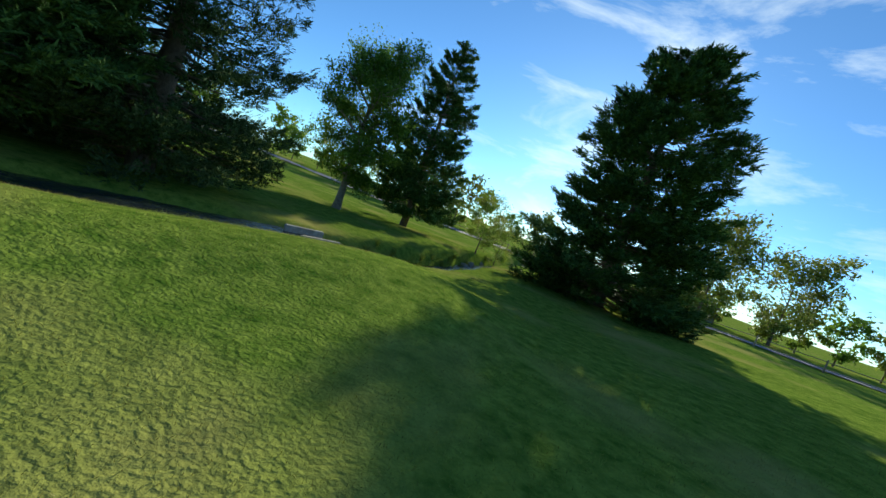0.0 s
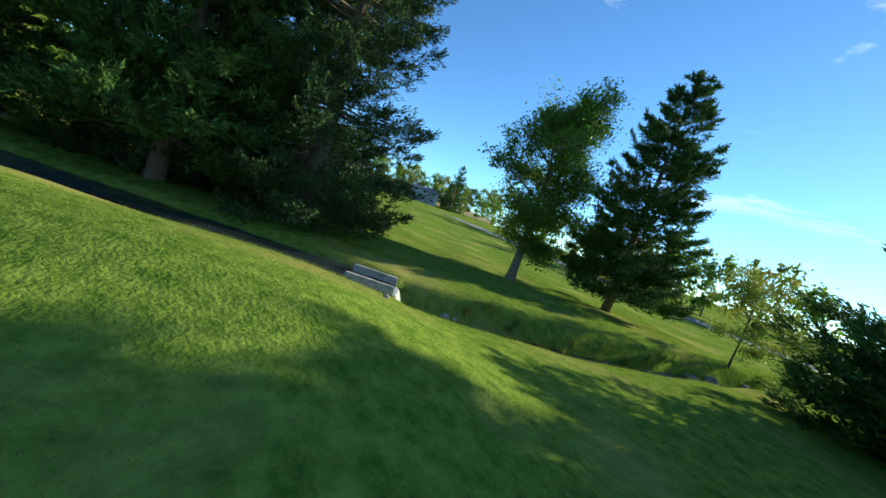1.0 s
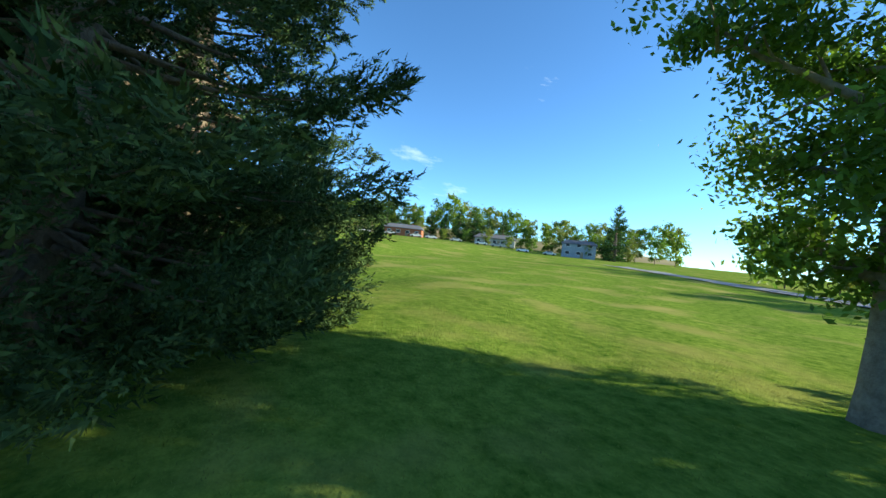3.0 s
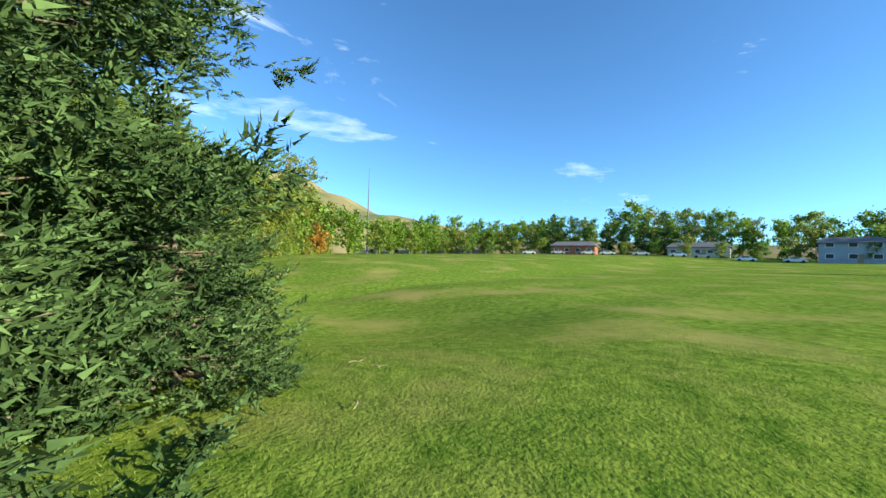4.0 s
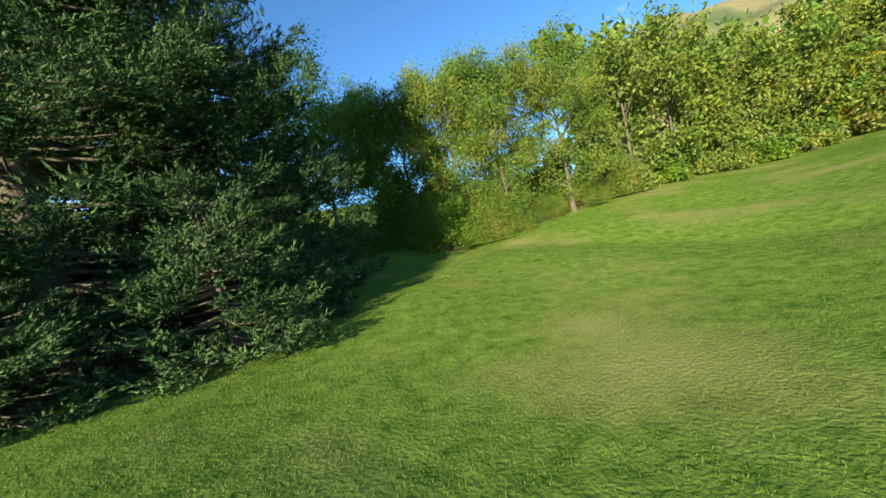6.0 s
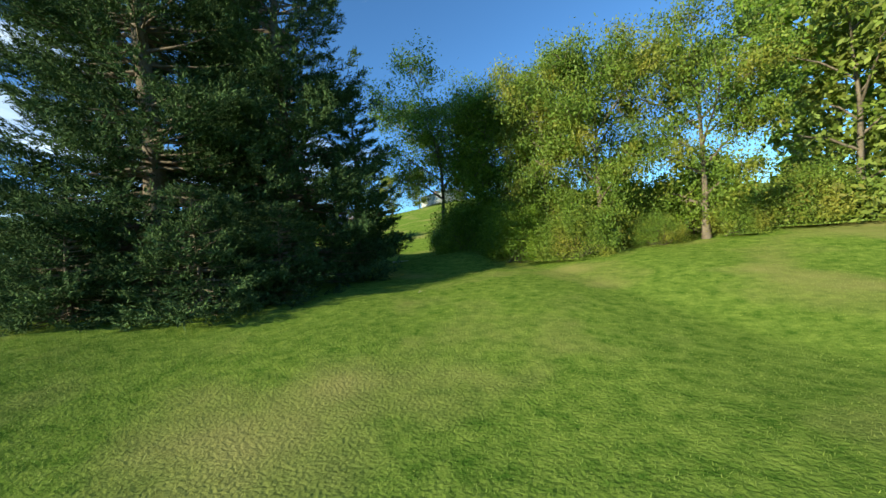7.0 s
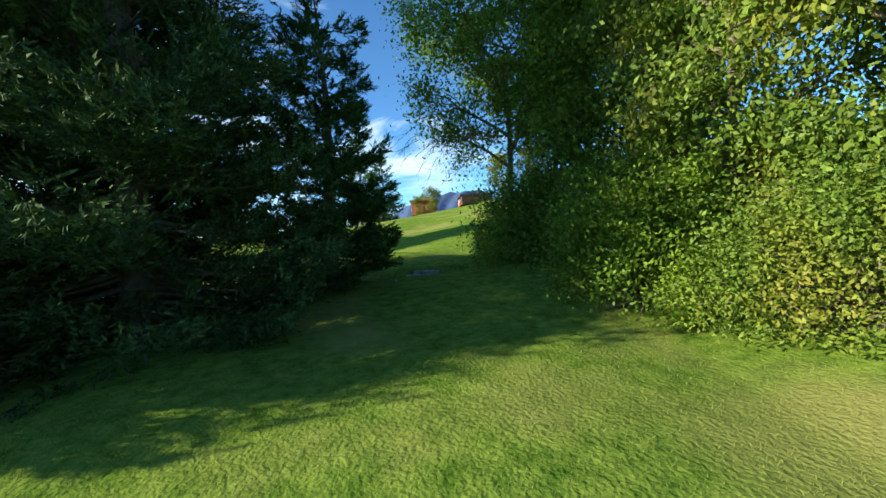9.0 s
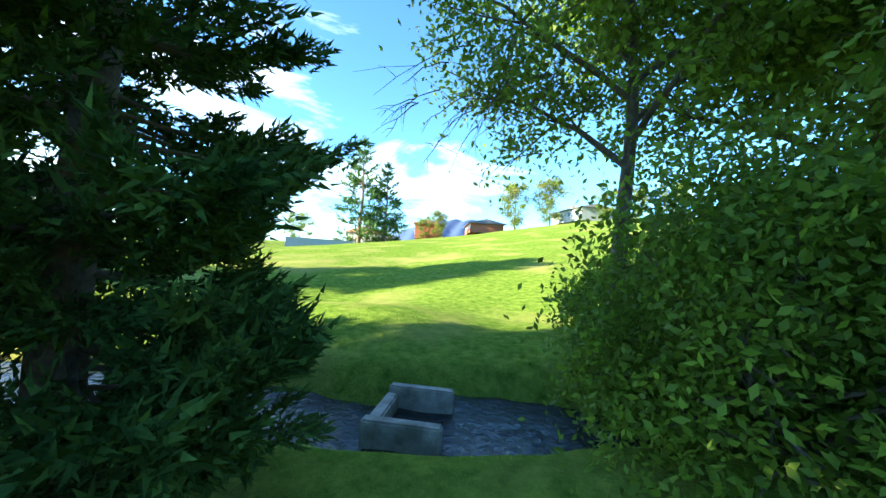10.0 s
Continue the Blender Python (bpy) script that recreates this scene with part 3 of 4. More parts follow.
r2 = random.Random(5)
specs = []
for i in range(16):
    x = -37 - i * 3.4 + r2.uniform(-1, 1)
    y = -3.0 - 6.0 * (1 - math.exp(-i * 3.4 / 22)) - 1.0 * math.sin(i * 0.7) + r2.uniform(-1.0, 1.0)
    specs.append(("wood edge", NEARY[i % 2] if i < 9 else FARY[i % 3], x, y, r2.uniform(0.86, 1.02), "yellow-green tree of the wood edge", r2.uniform(0, 360)))
    plant("bush", LOW[i % 3], x + 1.6, y + 0.9, "low leafy bush at the foot of the wood edge", "bush", "wood edge bushes", i * 70, r2.uniform(0.6, 0.9), parts=BU)
    if i % 2 == 0:
        specs.append(("wood edge", (FARD, FARY[1])[i % 4 // 2], x - 1.5, y - 6.5, r2.uniform(1.0, 1.12), "taller green tree behind the wood edge", r2.uniform(0, 360)))
specs.append(("wood edge", FARG, -58, -7.5, 1.0, "golden yellow autumn tree in the wood edge", 0))
specs.append(("wood edge", FARP, -77, -8.5, 1.0, "tall thin-crowned poplar at the field edge", 0))
specs.append(("wood edge", FARP, -80, -11, 0.9, "tall thin-crowned poplar at the field edge", 90))
specs.append(("wood edge", FARO, -79, -6, 0.8, "low orange autumn shrub tree", 0))
for i in range(11):
    specs.append(("wood edge", (FARD, FARY[1], FARY[0])[i % 3], -90 - i * 7 + r2.uniform(-2, 2), -5 + i * 2.0 + r2.uniform(-2, 2), r2.uniform(0.7, 0.95), "green tree at the end of the wood edge", r2.uniform(0, 360)))
row(specs)


# ---- distance ----
def ridge(name, az0, az1, dist, heights, mat, label, depth, n=90):
    """A range of hills round part of the horizon."""
    V, k = [], 9
    for i in range(n):
        f = i / (n - 1)
        az = radians(az0 + (az1 - az0) * f)
        hh = np.interp(f * (len(heights) - 1), range(len(heights)), heights) * (1 + 0.03 * math.sin(f * 17) + 0.012 * math.sin(f * 41))
        for j in range(k):
            g = j / (k - 1)
            d = dist + depth * g
            V.append((-math.sin(az) * d, math.cos(az) * d, -4 + (hh + 4) * math.sin(g * math.pi / 2) ** 0.9 + 0.03 * hh * math.sin(f * 60 + g * 9)))
    i = (np.arange(n - 1)[:, None] * k + np.arange(k - 1)[None]).ravel()
    return tagged(new(name, raw_mesh(name, V, np.stack([i, i + 1, i + k + 1, i + k], 1), mat, True)), label, "hill", "", "structure")


ridge("backdrop_hill", 80, 150, 260, (32, 48, 66, 98, 116, 150, 168, 172), M_HILL, "dry grassy hillside with dark shrubs", 260)
ridge("backdrop_hill_far", 55, 100, 700, (20, 40, 62, 80, 60), M_HILL, "distant brown hills", 400)
ridge("backdrop_mountain", 215, 240, 2100, (130, 200, 280, 335, 318, 345, 270, 190, 130), M_BLUE, "mountain far off with blue haze painted into its colour", 900)

ridge("backdrop_wooded_rise", 30, 100, 172, (8, 13, 15, 14, 10, 8), M_HILL, "rise behind the houses under trees", 90)
specs = []
for i in range(36):
    az = radians(32 + i * 1.95 + r2.uniform(-0.6, 0.6)); d = 166 + r2.uniform(-4, 8)
    specs.append(("far trees", (FARD, FARY[1], FARY[2], FARD, FARY[0])[i % 5], -math.sin(az) * d, 8 + math.cos(az) * d, r2.uniform(0.7, 1.05), "dense green tree beyond the field", r2.uniform(0, 360)))
for i in range(36):
    az = radians(31 + i * 1.9 + r2.uniform(-0.6, 0.6)); d = 190 + r2.uniform(-8, 14)
    big = 1.35 if 12 <= i <= 17 else 1.0
    specs.append(("far trees", (FARY[2], FARD, FARY[1], FARY[0], FARD)[i % 5], -math.sin(az) * d, 8 + math.cos(az) * d, r2.uniform(0.8, 1.15) * big, "tree on the rise behind the houses", r2.uniform(0, 360), 4.5))
for i in range(17):
    az = radians(36 + i * 3.4 + r2.uniform(-1, 1)); d = 146 + r2.uniform(-4, 4)
    specs.append(("far trees", (FARY[2], FARY[1], FARY[0])[i % 3], -math.sin(az) * d, 8 + math.cos(az) * d, r2.uniform(0.4, 0.6), "small street tree beyond the field", r2.uniform(0, 360)))
for i in range(14):
    specs.append(("far trees", (FARO, FARY[0], FARY[2])[i % 3], -205 - r2.uniform(0, 30), -2 + i * 6.5, r2.uniform(1.0, 1.7), "autumn coloured trees on the hillside", r2.uniform(0, 360), 1.0))
# beyond the road
for i in range(16):
    x, y = 28 + i * 2.6, 56 - i * 3.2
    specs.append(("roadside trees", FARY[i % 3], x + 8 + r2.uniform(-1.5, 1.5), y + 7 + r2.uniform(-1.5, 1.5), r2.uniform(0.45, 0.7), "leafy roadside tree by the asphalt", r2.uniform(0, 360)))
specs.append(("roadside trees", NEARY[0], 38, 45, 1.4, "big green roadside tree", 30))
specs.append(("roadside trees", NEARY[0], 44, 40, 1.2, "big green roadside tree", 70))
for i in range(12):
    specs.append(("roadside trees", (FARD, FARY[1], FARY[2])[i % 3], -36 + i * 5.2, 88 - i * 1.9 + r2.uniform(-3, 3), r2.uniform(0.5, 0.9), "leafy tree beyond the road", r2.uniform(0, 360)))
# on the rise across the high lawn
for x, y, s, me in ((50, -52, 0.52, NEARY[0]), (53.5, -50, 0.42, NEARY[1]), (33, -61, 0.85, NEARY[0]), (27, -66, 0.85, NEARY[0]), (16, -70, 0.5, NEARY[1]), (10, -71, 0.5, NEARY[0]), (4, -72, 0.5, NEARY[1]), (62, -22, 0.6, NEARY[1])):
    specs.append(("trees on the rise", me, x, y, s * 1.3, "round green tree beside the houses", r2.uniform(0, 360)))
row(specs)
for x, y, s in ((51, -31, 2.3), (49, -36, 1.75), (-90, 121, 1.9), (-93, 124, 1.5)):
    plant("spruce_tree", FAR_C, x, y, "tall far spruce beside the houses", "tree", "far spruces", 0, s)
for i in range(9):
    az = radians(54 + i * 2.2); plant("spruce_tree", FAR_C, -math.sin(az) * 162, 8 + math.cos(az) * 162, "far dark spruce beyond the field", "tree", "far spruces", i * 50, r2.uniform(1.1, 1.6))


def strip(name, line, width, lift, mat, label, category):
    pts = []
    p = np.array(line, float)
    t = np.linspace(0, len(p) - 1, 160)
    c = np.stack([np.interp(t, range(len(p)), p[:, k]) for k in range(2)], 1)
    for _ in range(12):
        c[1:-1] = (c[:-2] + 2 * c[1:-1] + c[2:]) / 4
    d = np.gradient(c, axis=0); d /= np.linalg.norm(d, axis=1, keepdims=True)
    nn = np.stack([-d[:, 1], d[:, 0]], 1)
    W = np.linspace(-width / 2, width / 2, 7)
    V = np.array([[*(c[i] + nn[i] * w), 0] for i in range(160) for w in W])
    V[:, 2] = np.maximum(ground(V[:, 0], V[:, 1]), np.repeat(ground(c[:, 0], c[:, 1]), 7)) + lift
    i = (np.arange(159)[:, None] * 7 + np.arange(6)[None]).ravel()
    return tagged(new(name, raw_mesh(name, V, np.stack([i, i + 1, i + 8, i + 7], 1), mat, True)), label, category, "", "structure"), c


road, road_c = strip("road", [(-60, 84), (-20, 68), (8, 54), (28, 40), (44, 20), (54, 0), (58, -20), (62, -50)], 6.5, 0.06, M_ROAD, "grey asphalt road along the park", "road")


# ---- weirs ----
def wall_block(bm, a0, a1, c0, c1, z0, z1, origin):
    """A concrete block by its ends along and across the stream."""
    box(bm, (a0 + a1) / 2, (c0 + c1) / 2, (z0 + z1) / 2, a1 - a0, c1 - c0, z1 - z0, 0.025)
    return bm


def weir(at_xy, top, drop_at, length, gap, thick, up_level, low_level, label, sill_top):
    """Two concrete walls with a sill between them; local x runs downstream."""
    m = empty("weir", pose(at_xy[0], at_xy[1], 0, 0, 0, math.degrees(math.atan2(AX[1], AX[0]))))
    for sgn in (1, -1):
        c0 = sgn * (gap / 2 + thick / 2)
        part("side_wall", wall_block(bmesh.new(), -length / 2, length / 2, c0 - thick / 2, c0 + thick / 2, low_level - 0.5, top, m), M_CONC, m)
    part("sill", wall_block(bmesh.new(), drop_at - 0.09, drop_at + 0.09, -gap / 2 + 0.004, gap / 2 - 0.004, low_level - 0.5, sill_top, m), M_CONC, m)
    return tagged(m, label, "weir", "weirs")


weir(W1, 0.14, 0.5, 1.26, 0.96, 0.16, -0.1, -0.62, "low concrete weir with a small waterfall", -0.13)
weir(W2, 0.47, 0.40, 0.95, 0.98, 0.17, 0.16, -0.06, "low concrete weir box across the dark stream", 0.38)


def fall():
    """The curtain of water over the sill of the lower weir, and its foam."""
    root = empty("waterfall", pose(W1[0], W1[1], 0, 0, 0, math.degrees(math.atan2(AX[1], AX[0]))))
    n, k = 70, 12
    V = []
    for j in range(k):
        f = j / (k - 1)
        for i in range(n):
            c = -0.47 + 0.94 * i / (n - 1)
            ridge_ = 0.025 * math.sin(i * 1.9) + 0.02 * math.sin(i * 0.83 + 2) + 0.012 * math.sin(i * 4.1 + j)
            V.append((0.60 + 0.30 * f ** 0.6 + ridge_ * f, c, -0.08 - 0.54 * f ** 1.5))
    i = (np.arange(k - 1)[:, None] * n + np.arange(n - 1)[None]).ravel()
    child("curtain", raw_mesh("curtain", V, np.stack([i, i + 1, i + n + 1, i + n], 1), M_FOAM, True), root, "thin streaked falling water")
    rg = np.random.default_rng(3)
    m = 34
    A, C = np.linspace(0.8, 3.6, 60), np.linspace(-0.62, 0.62, m)
    V = [(a, c - 0.021 * 0.0, -0.625 - 0.012 * a + 0.10 * math.exp(-(a - 0.95) * 1.1) * (0.4 + 0.6 * noise.noise(Vector((a * 3.1, c * 4.2, 0)))) + 0.035 * noise.noise(Vector((a * 6, c * 9, 4))) + 0.03 * noise.noise(Vector((a * 2.2, c * 2.6, 9))) - 0.014 * max(0, a - 2.0)) for a in A for c in C]
    i = (np.arange(59)[:, None] * m + np.arange(m - 1)[None]).ravel()
    child("foam", raw_mesh("foam", V, np.stack([i, i + 1, i + m + 1, i + m], 1), M_FOAM, True), root, "white foam")
    return tagged(root, "white water falling over the concrete weir", "waterfall")


fall()


def rock(x, y, s, z=None, flat=0.6, lab="grey rock on the stream bank", seed=0, grp="stream rocks"):
    bm = bmesh.new()
    bmesh.ops.create_icosphere(bm, subdivisions=2, radius=1)
    for v in bm.verts:
        k = 1 + 0.35 * noise.noise(v.co * 1.3 + Vector((seed * 3.7, 0, 0)))
        v.co = Vector((v.co.x * k * s, v.co.y * k * s * 0.75, v.co.z * k * s * flat))
    me = bpy.data.meshes.new("rock")
    bm.to_mesh(me); bm.free()
    me.materials.append(M_ROCK)
    ob = new("rock", me)
    ob.matrix_basis = pose(x, y, (gz(x, y) if z is None else z) + 0.1 * s, 0, 0, seed * 67)
    return tagged(ob, lab, "rock", grp)


for k in range(26):
    a = 1.6 + k * 0.62 + r2.uniform(-0.3, 0.3)
    p = at_stream(a, r2.choice((-1, 1)) * r2.uniform(0.42, 0.8))
    rock(p[0], p[1], r2.uniform(0.10, 0.22), None, 0.6, "grey rock in the stream edge", k)
for k in range(14):
    p = at_stream(14.5 + r2.uniform(-1.6, 3.0), r2.uniform(-1.1, 1.1))
    rock(p[0], p[1], r2.uniform(0.25, 0.5), None, 0.6, "larger rock by the culvert of the stream", 40 + k)
p = at_stream(-13.75, -0.95)
rock(p[0], p[1], 0.36, 0.22, 0.35, "flat pale rock at the stream edge", 61)
p = at_stream(3.05, 0.45)
rock(p[0], p[1], 0.17, -0.5, 0.6, "pale stone standing in the stream", 65)
rock(-3.6, 10.9, 0.09, None, 0.7, "small tan stone on the lawn", 62)
p = at_stream(-14.6, -2.2)
rock(p[0], p[1], 0.06, None, 0.8, "small white stone in the grass", 64)


def reed_mesh(seed):
    """A tuft of long arching blades."""
    rg = np.random.default_rng(seed)
    V, Fa = [], []
    for i in range(90):
        th, r0 = rg.uniform(0, 6.28), abs(rg.normal(0, 0.10))
        o = np.array([math.cos(th), math.sin(th), 0.0]); w = np.array([-o[1], o[0], 0.0]) * 0.007
        h, lean = rg.uniform(0.25, 0.62), rg.uniform(0.05, 0.38)
        b = len(V)
        for u in (0.0, 0.5, 1.0):
            c = o * (r0 + lean * u ** 2) + np.array([0, 0, h * (u - 0.25 * u ** 3) - 0.03])
            V += [c - w * (1 - 0.85 * u), c + w * (1 - 0.85 * u)]
        Fa += [(b, b + 1, b + 3, b + 2), (b + 2, b + 3, b + 5, b + 4)]
    return raw_mesh("tuft", V, Fa, M_BLADE)


REEDS = [reed_mesh(k) for k in (201, 202, 203)]
for k in range(30):
    a = 2.6 + k * 0.40 + r2.uniform(-0.2, 0.2)
    p = at_stream(a, (-1 if k % 3 else 1) * r2.uniform(0.62, 1.15))
    ob = new("grass_tuft", REEDS[k % 3])
    ob.matrix_basis = pose(p[0], p[1], gz(p[0], p[1]), 0, 0, k * 77) @ Matrix.Scale(r2.uniform(0.7, 1.15), 4)
    tagged(ob, "tuft of long green grass on the stream edge", "grass tuft", "stream edge tufts")


# ---- houses, cars, fences ----
def house(x, y, turn, w, d, h, roof_h, wall, roof, label, storeys=1):
    """A gabled house with overhanging roof and framed windows on its long front (local -y)."""
    ob = empty("house", pose(x, y, gz(x, y) - 0.3, 0, 0, turn))
    part("wall", box(bmesh.new(), 0, 0, h / 2, w, d, h), wall, ob)
    bm = bmesh.new()
    o = 0.5
    a, b, t = w / 2 + o, d / 2 + o, 0.22
    vs = [bm.verts.new(v) for v in ((-a, -b, h), (a, -b, h), (a, b, h), (-a, b, h), (-a + 1.5, 0, h + roof_h), (a - 1.5, 0, h + roof_h), (-a, -b, h - t), (a, -b, h - t), (a, b, h - t), (-a, b, h - t))]
    for f in ((0, 1, 5, 4), (1, 2, 5), (2, 3, 4, 5), (3, 0, 4), (0, 6, 7, 1), (1, 7, 8, 2), (2, 8, 9, 3), (3, 9, 6, 0), (9, 8, 7, 6)):
        bm.faces.new([vs[k] for k in f])
    r = part("roof", bm, roof, ob)
    part("chimney", box(bmesh.new(), w * 0.2, 0.6, h + roof_h * 0.8, 0.8, 0.6, 1.4), M_WALL_R, r)
    for st in range(storeys):
        zc = 1.75 + st * 2.7
        for k in range(max(2, int(w / 3))):
            xc = -w / 2 + (k + 0.5) * w / max(2, int(w / 3))
            for sg in (-1, 1):
                win = part("window", box(bmesh.new(), xc, sg * (d / 2 + 0.02), zc, 1.5, 0.12, 1.2), M_PAINT_W, ob)
                part("pane", box(bmesh.new(), xc, sg * (d / 2 + 0.07), zc, 1.3, 0.05, 1.0), M_GLASS, win)
    part("door", box(bmesh.new(), w * 0.1, -d / 2 - 0.03, 1.2, 1.0, 0.1, 2.1), M_WOOD, ob)
    return tagged(ob, label, "house", "houses")


house(-99.5, 114, 45, 11, 8, 5.0, 1.4, M_WALL_B, M_ROOF, "pale two-storey house with a grey roof", 2)
house(-130, 99, 52, 16, 9, 3.2, 1.7, M_WALL_W, M_ROOF, "low pale house with a grey roof")
house(-138, 62, 62, 14, 9, 3.2, 1.6, M_WALL_R, M_ROOF, "low brick house under trees")
house(56.5, -54, 322, 9, 7, 4.0, 1.0, M_WALL_R, M_ROOF_R, "red brick house on the rise")
house(45, -63, 322, 14, 8, 2.4, 1.1, M_WALL_R, M_ROOF, "low house with a dark grey roof")
house(25, -76, 330, 14, 8, 3.0, 1.1, M_WALL_W, M_ROOF, "low white house on the rise")
house(66, -42, 310, 13, 8, 3.2, 1.6, M_WALL_W, M_ROOF_R, "pale house with a reddish roof")
house(45, 58, 325, 11, 8, 2.8, 1.8, M_WALL_B, M_ROOF, "grey-blue house with a dark roof behind roadside trees")


def wall_run(x0, y0, x1, y1, h, t):
    c = ((x0 + x1) / 2, (y0 + y1) / 2)
    L, an = math.hypot(x1 - x0, y1 - y0), math.degrees(math.atan2(y1 - y0, x1 - x0))
    ob = empty("garden_wall", pose(c[0], c[1], min(gz(x0, y0), gz(x1, y1)) - 0.3, 0, 0, an))
    part("panel", box(bmesh.new(), 0, 0, h / 2, L, t, h), M_WALL_B, ob)
    part("coping", box(bmesh.new(), 0, 0, h + 0.05, L + 0.1, t + 0.12, 0.1, 0.02), M_CONC, ob)
    return tagged(ob, "long blue-grey garden wall beside the road", "wall")


wall_run(53.5, -16.5, 48.5, -28.5, 2.6, 0.25)


def car(x, y, turn, mat):
    ob = empty("car", pose(x, y, gz(x, y) + 0.02, 0, 0, turn))
    bm = bmesh.new()
    prof = [(-2.2, 0.35), (-2.2, 0.85), (-1.4, 0.95), (-0.9, 1.42), (0.7, 1.42), (1.3, 0.95), (2.15, 0.8), (2.2, 0.35)]
    l = [bm.verts.new((a, -0.85, b)) for a, b in prof]; r = [bm.verts.new((a, 0.85, b)) for a, b in prof]
    bm.faces.new(l); bm.faces.new(r[::-1])
    for k in range(len(prof)):
        q = (k + 1) % len(prof)
        bm.faces.new([l[k], r[k], r[q], l[q]])
    bmesh.ops.recalc_face_normals(bm, faces=bm.faces)
    body = part("body", bm, mat, ob)
    part("side_glass", box(bmesh.new(), -0.1, 0, 1.18, 1.7, 1.72, 0.34), M_GLASS, body)
    for a in (-1.35, 1.35):
        for s in (-0.8, 0.8):
            bm = bmesh.new()
            bmesh.ops.create_cone(bm, cap_ends=True, segments=16, radius1=0.33, radius2=0.33, depth=0.22, matrix=pose(a, s, 0.33, 90, 0, 0))
            part("wheel", bm, M_TYRE, ob)
    return tagged(ob, "parked car beside the field", "car", "parked cars")


for i in range(9):
    az = radians(47 + i * 3.3 + (i % 3) * 0.5)
    car(-math.sin(az) * 140, 8 + math.cos(az) * 140, 47 + i * 3.3 + 8, M_CAR)


def post_fence(points, label):
    ob = empty("fence", pose(points[0][0], points[0][1], 0))
    prev = None
    for x, y in points:
        g = gz(x, y)
        bm = bmesh.new()
        bmesh.ops.create_cone(bm, cap_ends=True, segments=8, radius1=0.07, radius2=0.06, depth=1.25, matrix=pose(x - points[0][0], y - points[0][1], g + 0.5))
        part("post", bm, M_WOOD, ob)
        p = np.array([x - points[0][0], y - points[0][1], g])
        if prev is not None:
            for zz in (0.35, 0.95):
                v, f = tubes([(np.stack([prev + [0, 0, zz], (prev + p) / 2 + [0, 0, zz - 0.03], p + [0, 0, zz]]), np.full(3, 0.035))], 5)
                child("rail", raw_mesh("rail", v, f, M_WOOD), ob)
        prev = p
    return tagged(ob, label, "fence", "fences")


edge = [(c_[0], c_[1]) for c_ in road_c[40:150:4]]
post_fence([(x - 3.2, y - 3.4) for x, y in edge], "weathered post and rail fence along the road")


def white_gate(x, y, turn):
    ob = empty("rail_fence", pose(x, y, gz(x, y), 0, 0, turn))
    for k, a in enumerate((-3.2, -1.6, 0.0, 0.5)):
        part("post", box(bmesh.new(), a, 0, 0.4, 0.08, 0.08, 0.9, 0.01), M_WALL_W if k > 1 else M_WOOD, ob)
    for z_ in (0.45, 0.85):
        part("rail", box(bmesh.new(), -1.6, 0.09, z_, 3.4, 0.05, 0.14), M_WOOD, ob)
    return tagged(ob, "short rail fence with white posts at the wood edge", "fence", "fences")


white_gate(-50.3, -5.2, 15)


def mast(x, y, h):
    ob = empty("mast", pose(x, y, gz(x, y)))
    v, f = tubes([(np.array([[0, 0, -0.3], [0, 0, h * 0.5], [0, 0, h]]), np.array([0.28, 0.2, 0.08]))], 8)
    child("pole", raw_mesh("pole", v, f, M_STEEL), ob)
    for k in range(3):
        part("crossarm", box(bmesh.new(), 0, 0, h * (0.86 + 0.05 * k), 0.9, 0.08, 0.08), M_STEEL, ob)
    return tagged(ob, "tall thin steel mast above the trees", "mast")


mast(-122, -6.6, 26.5)


def stick(x, y, turn, L):
    u = np.linspace(0, 1, 6)
    pts = np.stack([u * L - L / 2, 0.03 * np.sin(u * 4), 0.03 + 0.015 * np.sin(u * 5)], 1)
    v, f = tubes([(pts, np.linspace(0.009, 0.004, 6)), (np.array([pts[3], pts[3] + [0.08, 0.1, 0.02]]), np.array([0.005, 0.002]))], 5)
    ob = new("stick", raw_mesh("stick", v, f, M_STRAW))
    ob.matrix_basis = pose(x, y, gz(x, y) + 0.03, 0, 0, turn)
    return tagged(ob, "pale dry stick lying in the grass", "stick", "sticks")


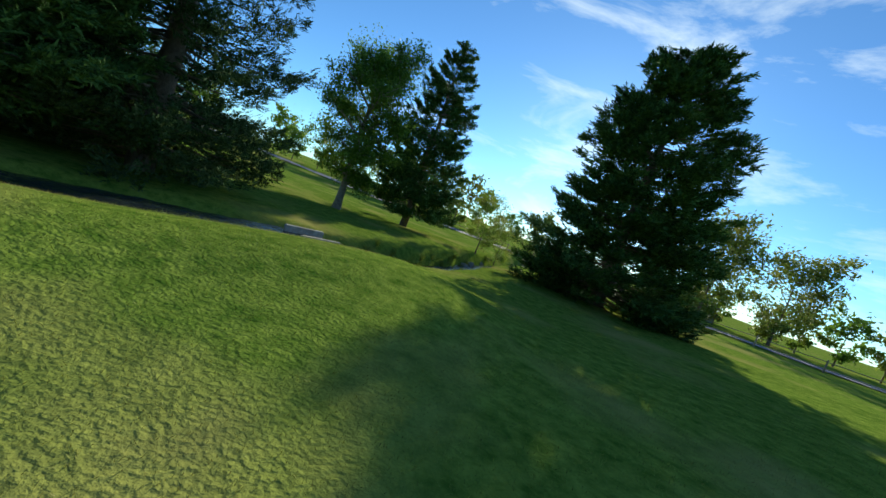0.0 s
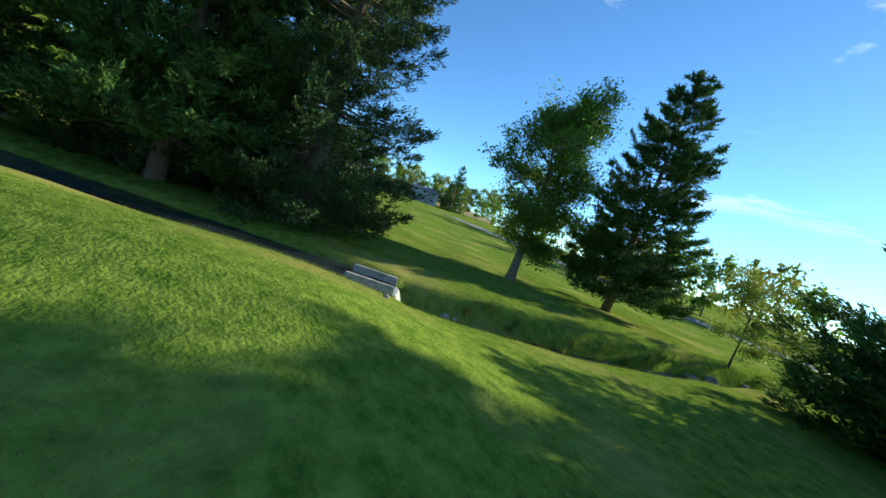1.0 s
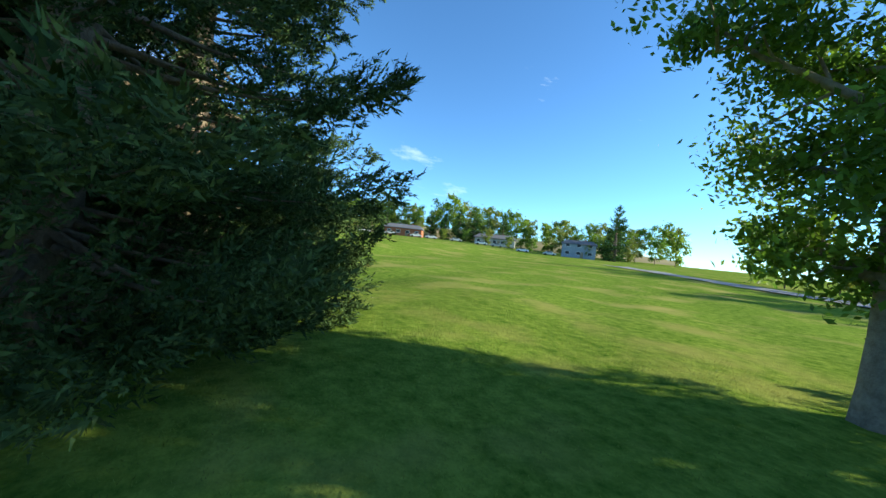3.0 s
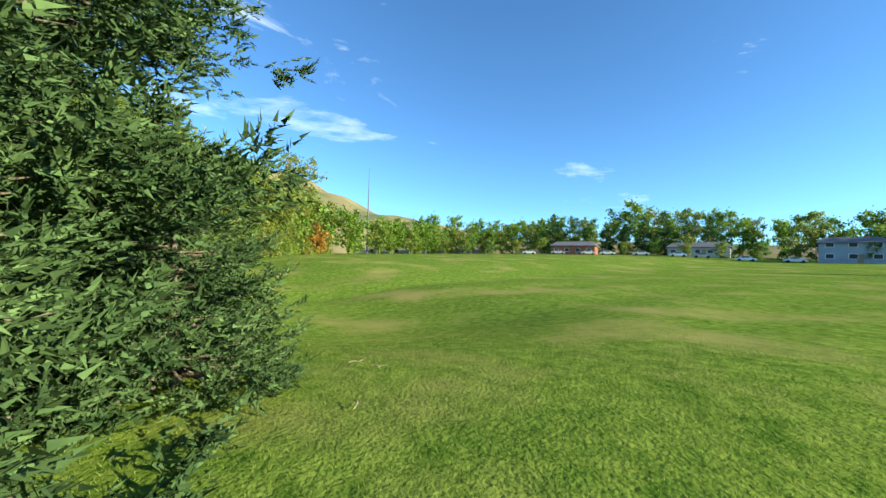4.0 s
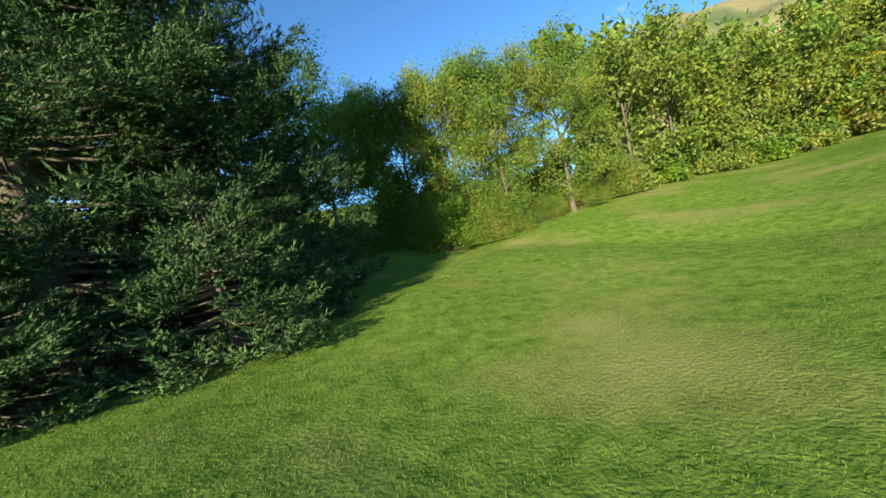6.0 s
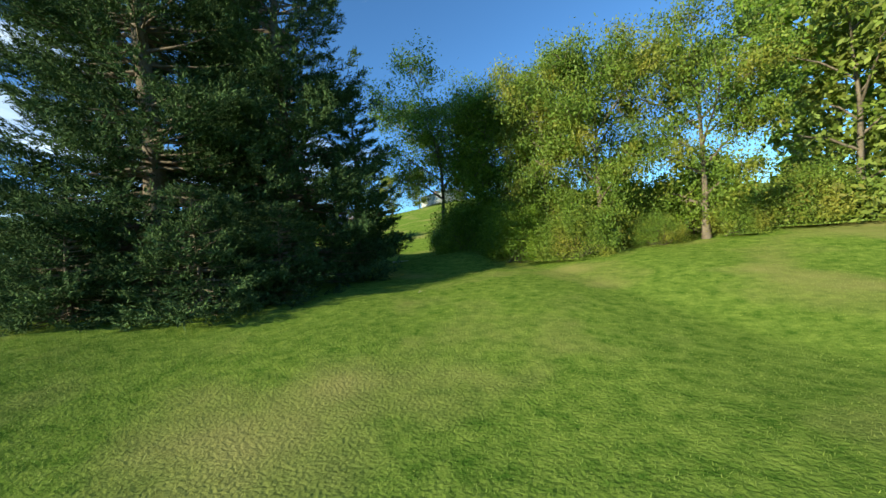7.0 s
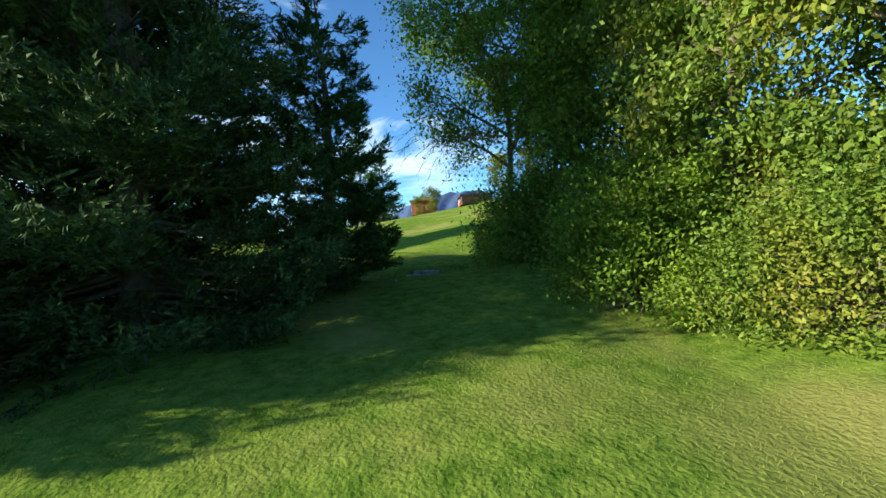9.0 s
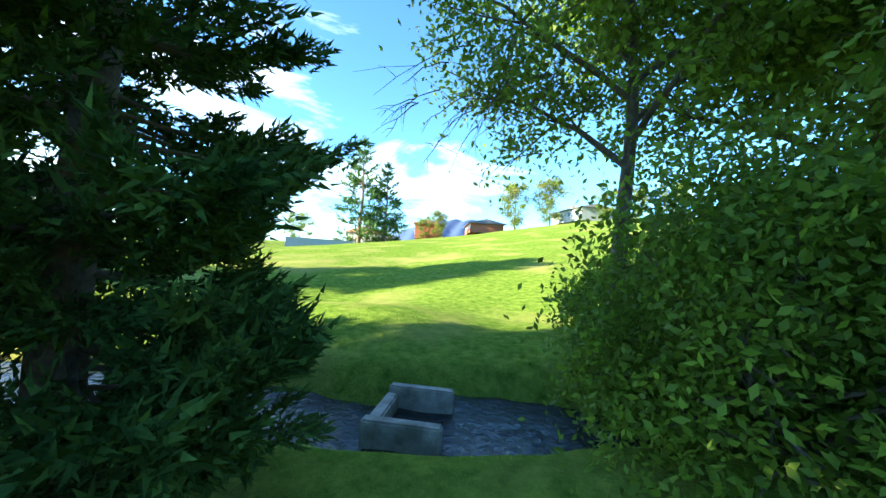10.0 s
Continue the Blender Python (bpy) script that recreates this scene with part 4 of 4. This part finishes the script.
for k, (x, y, tw, L) in enumerate(((-17.67, 18.24, 60, 0.2), (-17.9, 17.9, 100, 0.24), (-16.3, 18.3, 20, 0.18), (-23.1, 10.0, 120, 0.5))):
    stick(x, y, tw, L)


# ---- grass ----
def grass_patch(name, n, box_, h, w, seed, label, tuft=1):
    rg = np.random.default_rng(seed)
    m = n // tuft
    x, y = rg.uniform(box_[0], box_[1], m), rg.uniform(box_[2], box_[3], m)
    x, y = np.repeat(x, tuft) + rg.normal(0, 0.06, m * tuft), np.repeat(y, tuft) + rg.normal(0, 0.06, m * tuft)
    a, s, c = along(x, y)
    edge_ = np.minimum(np.minimum(x - box_[0], box_[1] - x), np.minimum(y - box_[2], box_[3] - y))
    ok = (rg.uniform(0, 1, len(x)) < edge_ / 3.0) & (np.abs(c) > np.where(np.abs(a) < 36, np.where(a < -11, np.where(c < 0, 0.86, 1.15), 0.78), -1))
    x, y, c = x[ok], y[ok], c[ok]
    k = len(x)
    z = ground(x, y) - 0.01
    tall = 1 + 2.2 * np.exp(-((np.abs(c) - 1.1) / 0.4) ** 2) * smooth(2, 4, np.abs(a[ok] + 15))
    hh = h * rg.uniform(0.5, 1.35, k) * tall
    th = rg.uniform(0, 2 * np.pi, k); ln = rg.normal(0, 0.5, (k, 2)) * hh[:, None]
    dx, dy = np.cos(th) * w * rg.uniform(0.6, 1.3, k), np.sin(th) * w * rg.uniform(0.6, 1.3, k)
    P = np.stack([np.stack([x - dx, y - dy, z], 1), np.stack([x + dx, y + dy, z], 1), np.stack([x + ln[:, 0], y + ln[:, 1], z + hh], 1)], 1).reshape(-1, 3)
    return tagged(new(name, raw_mesh(name, P, np.arange(3 * k).reshape(-1, 3), M_BLADE)), label, "grass", "", "stuff")


grass_patch("grass", 215000, (-9, 8, -3, 22), 0.034, 0.0042, 1, "short mown grass blades on the high lawn", 3)
grass_patch("grass", 215000, (-26, -7, 11, 25), 0.034, 0.0042, 2, "short mown grass blades on the field", 3)
grass_patch("grass", 230000, (-35, -14, -1, 21), 0.034, 0.0042, 3, "short mown grass blades by the wood edge", 3)
